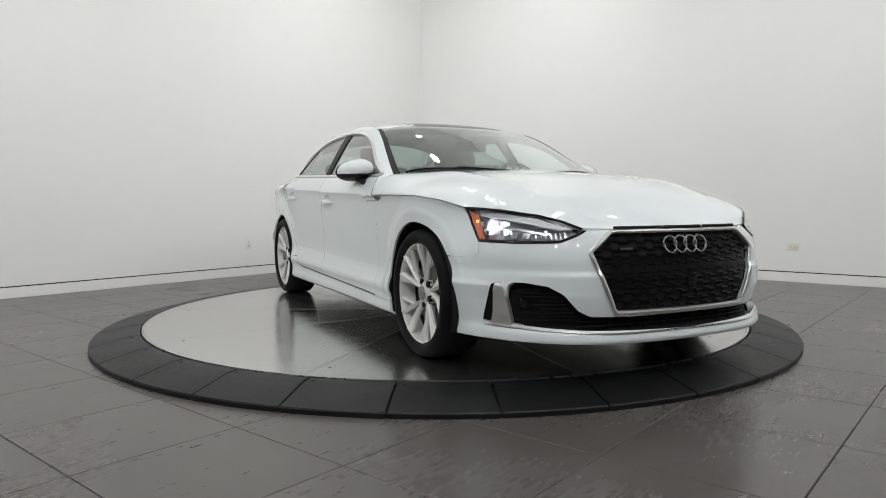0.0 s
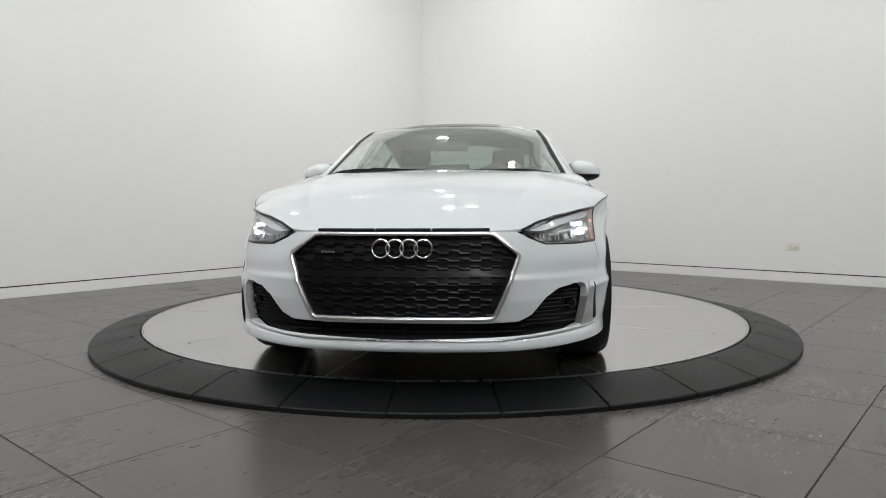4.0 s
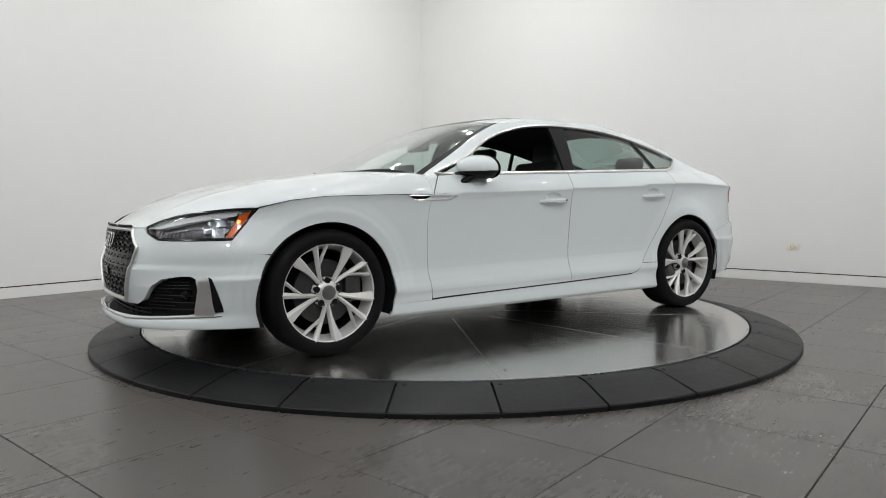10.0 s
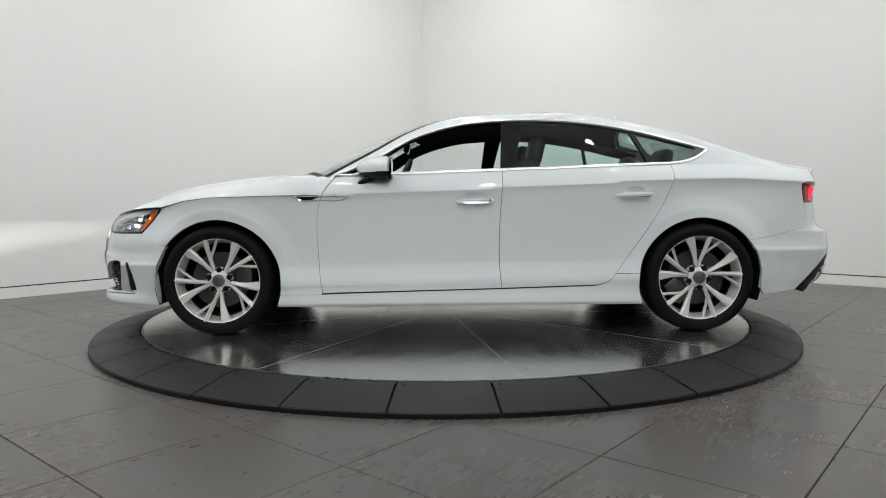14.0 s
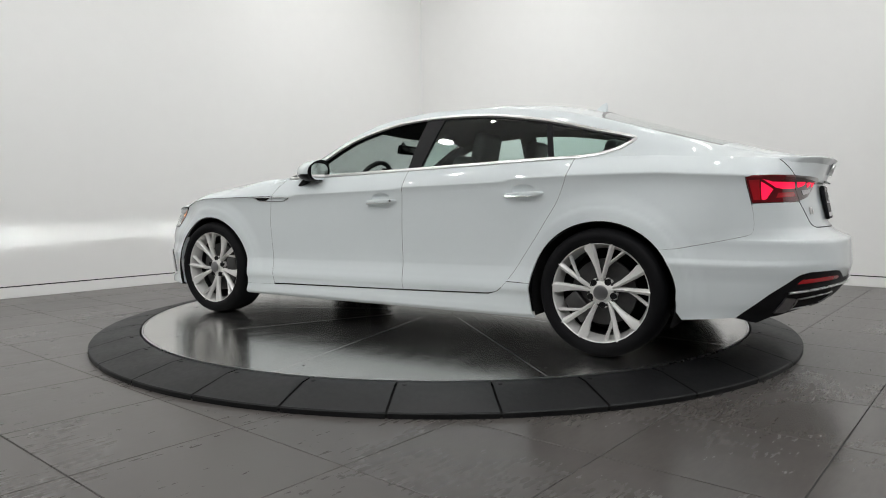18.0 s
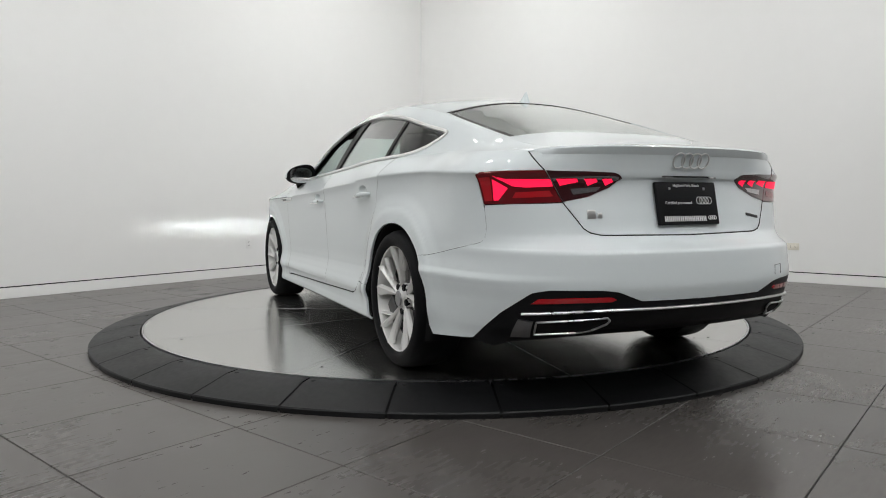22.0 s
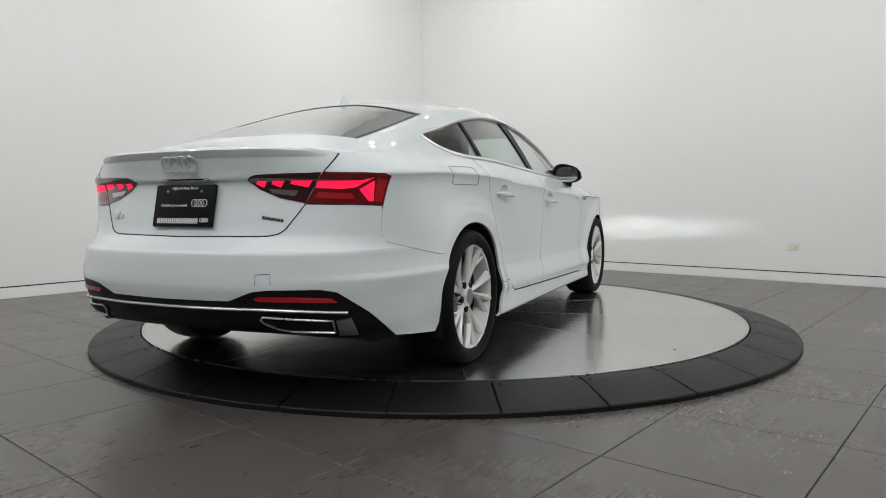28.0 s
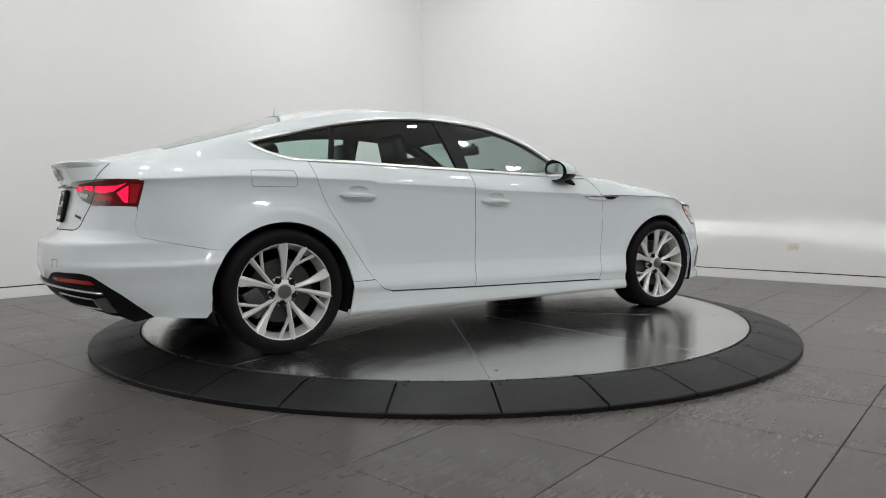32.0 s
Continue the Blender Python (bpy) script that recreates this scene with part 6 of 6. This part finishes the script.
    mirror(bm)
    part("fuel_flap_joint", bm, LINER, car, "", OFF)


def interior():
    def seat(x, y):
        t = new("seat")
        t.parent = car
        t.location = OFF + Vector((x, y, 0))
        bm = bmesh.new()
        box(bm, -0.26, 0.28, -0.24, 0.24, 0.38, 0.54, 0.05, 3)
        part("seat_cushion", bm, LEATHER, t)
        bm = bmesh.new()
        box(bm, -0.07, 0.06, -0.24, 0.24, 0.0, 0.60, 0.05, 3, pose(-0.24, 0, 0.48, 0, -20, 0))
        part("backrest", bm, LEATHER, t)
        bm = bmesh.new()
        box(bm, -0.045, 0.045, -0.125, 0.125, 0.0, 0.19, 0.04, 3, pose(-0.470, 0, 1.005, 0, -12, 0))
        part("headrest", bm, LEATHER, t)
        for s in (-1, 1):
            bm = bmesh.new()
            tube(bm, [(-0.455, s * 0.05, 1.00), (-0.475, s * 0.05, 1.06)], 0.006, 6)
            part("headrest_post", bm, CHROME, t)
        return t
    for y in (0.37, -0.37):
        seat(-0.02, y)
    bench = new("rear_bench")
    bench.parent = car
    bench.location = OFF
    bm = bmesh.new()
    box(bm, -1.15, -0.62, -0.62, 0.62, 0.36, 0.55, 0.05, 3)
    part("seat_cushion", bm, LEATHER, bench)
    bm = bmesh.new()
    box(bm, -0.08, 0.06, -0.62, 0.62, 0.0, 0.50, 0.05, 3, pose(-1.10, 0, 0.50, 0, -25, 0))
    part("backrest", bm, LEATHER, bench)
    for y in (0.40, -0.40):
        bm = bmesh.new()
        box(bm, -0.04, 0.045, -0.125, 0.125, 0.0, 0.155, 0.04, 3, pose(-1.315, y, 0.955, 0, -14, 0))
        part("headrest", bm, LEATHER, bench)
    bm = bmesh.new()
    box(bm, -1.90, -1.32, -0.58, 0.58, 0.93, 0.95, 0.01, 2)
    part("parcel_shelf", bm, TRIM, car, "", OFF)
    dash = new("dashboard")
    dash.parent = car
    dash.location = OFF
    bm = bmesh.new()
    X = np.linspace(0.50, 0.96, 12)
    rows = []
    for x in X:
        f = (x - 0.50) / 0.46
        rows.append([(x, y * (0.72 - 0.06 * f), 0.905 + 0.02 * math.sin(math.pi * f) - 0.03 * max(0, abs(y) - 0.7)) for y in np.linspace(-1, 1, 21)])
    rows.insert(0, [(0.47, y * 0.72, 0.86) for y in np.linspace(-1, 1, 21)])
    rows.insert(0, [(0.50, y * 0.72, 0.60) for y in np.linspace(-1, 1, 21)])
    gridmesh(bm, rows)
    bmesh.ops.recalc_face_normals(bm, faces=bm.faces)
    part("dash_top", bm, TRIM, dash)
    bm = bmesh.new()
    box(bm, 0.455, 0.475, -0.14, 0.14, 0.905, 1.02, 0.006, 2, pose(0, 0, 0, 0, 0, 0))
    part("centre_screen", bm, BLACK, dash)
    bm = bmesh.new()
    box(bm, 0.42, 0.58, 0.22, 0.52, 0.89, 0.955, 0.03, 3)
    part("instrument_hood", bm, TRIM, dash)
    wh = new("steering_wheel")
    wh.parent = car
    wh.location = OFF + Vector((0.375, 0.37, 0.875))
    wh.rotation_euler = (0, radians(-24), 0)
    bm = bmesh.new()
    ringtube(bm, [(0, 0.182 * math.cos(a), 0.182 * math.sin(a)) for a in np.linspace(0, 2 * np.pi, 40, endpoint=False)], 0.016, 10, up=(1, 0, 0))
    part("wheel_rim", bm, LEATHER, wh)
    bm = bmesh.new()
    box(bm, -0.02, 0.03, -0.075, 0.075, -0.06, 0.06, 0.02, 2)
    part("airbag_pad", bm, TRIM, wh)
    for a in (0, 180, 270):
        bm = bmesh.new()
        c, s = math.cos(radians(a)), math.sin(radians(a))
        tube(bm, [(0, 0.06 * c, 0.05 * s), (0, 0.178 * c, 0.178 * s)], 0.013, 8)
        part("wheel_spoke", bm, SATIN, wh)
    bm = bmesh.new()
    box(bm, -0.30, 0.45, -0.13, 0.13, 0.40, 0.62, 0.03, 2)
    part("centre_console", bm, TRIM, car, "", OFF)
    bm = bmesh.new()
    box(bm, -0.02, 0.02, -0.115, 0.115, -0.033, 0.033, 0.014, 3, pose(0.335, 0, 1.150, 0, -10, 0))
    part("interior_mirror", bm, BLACK, car, "", OFF)
    bm = bmesh.new()
    tube(bm, [(0.345, 0, 1.165), (0.385, 0, 1.205)], 0.012, 8)
    part("mirror_stem", bm, BLACK, car, "", OFF)
    bm = bmesh.new()
    X = np.linspace(0.22, -1.31, 24)
    P = top(X[:, None], np.linspace(-0.99, 0.99, 25)[None, :])
    P[..., 2] -= 0.030
    gridmesh(bm, P)
    bmesh.ops.recalc_face_normals(bm, faces=bm.faces)
    part("headliner", bm, SUEDE, car, "", OFF)
    bm = bmesh.new()
    box(bm, -1.9, 1.0, -0.74, 0.74, 0.23, 0.26)
    part("cabin_floor", bm, LINER, car, "", OFF)
    bm = bmesh.new()
    box(bm, 0.97, 1.0, -0.72, 0.72, 0.26, 0.93)
    part("bulkhead", bm, LINER, car, "", OFF)
    # black cowl under the windscreen, wipers
    bm = bmesh.new()
    q = np.linspace(-1, 1, 31)
    P = [hood_at(np.full(31, 0.80), q * 0.80) + np.array([0.02, 0, -0.022]), top(np.full(31, 0.76), q * 0.90) + np.array([0, 0, -0.014])]
    gridmesh(bm, P)
    bmesh.ops.recalc_face_normals(bm, faces=bm.faces)
    part("cowl_panel", bm, PLASTIC, car, "", OFF)
    for a, b, x0 in ((0.35, -0.55, 0.802), (-0.40, -0.92, 0.800)):
        bm = bmesh.new()
        qs = np.linspace(a, b, 12)
        P = top(np.linspace(x0, x0 - 0.03, 12), qs)
        tube(bm, [(p[0], p[1], p[2] - 0.001) for p in P], 0.006, 6, flat=0.7)
        part("wiper", bm, PLASTIC, car, "", OFF)


door_handles()
side_vents()
mirrors()
grille()
intakes()
lamp_front()
lamp_rear()
rear_details()
interior()


floor_tiles(floor_ob)


def motions():
    rows = [(t, HEAD0 + SPIN * t) for t in [0.5 * k for k in range(65)]]
    walk(car, [(t, pose(0, 0, CAR_DECK, 0, 0, a + CAR_TURN)) for t, a in rows])
    walk(disc_ob, [(t, pose(0, 0, 0, 0, 0, a)) for t, a in rows])


motions()
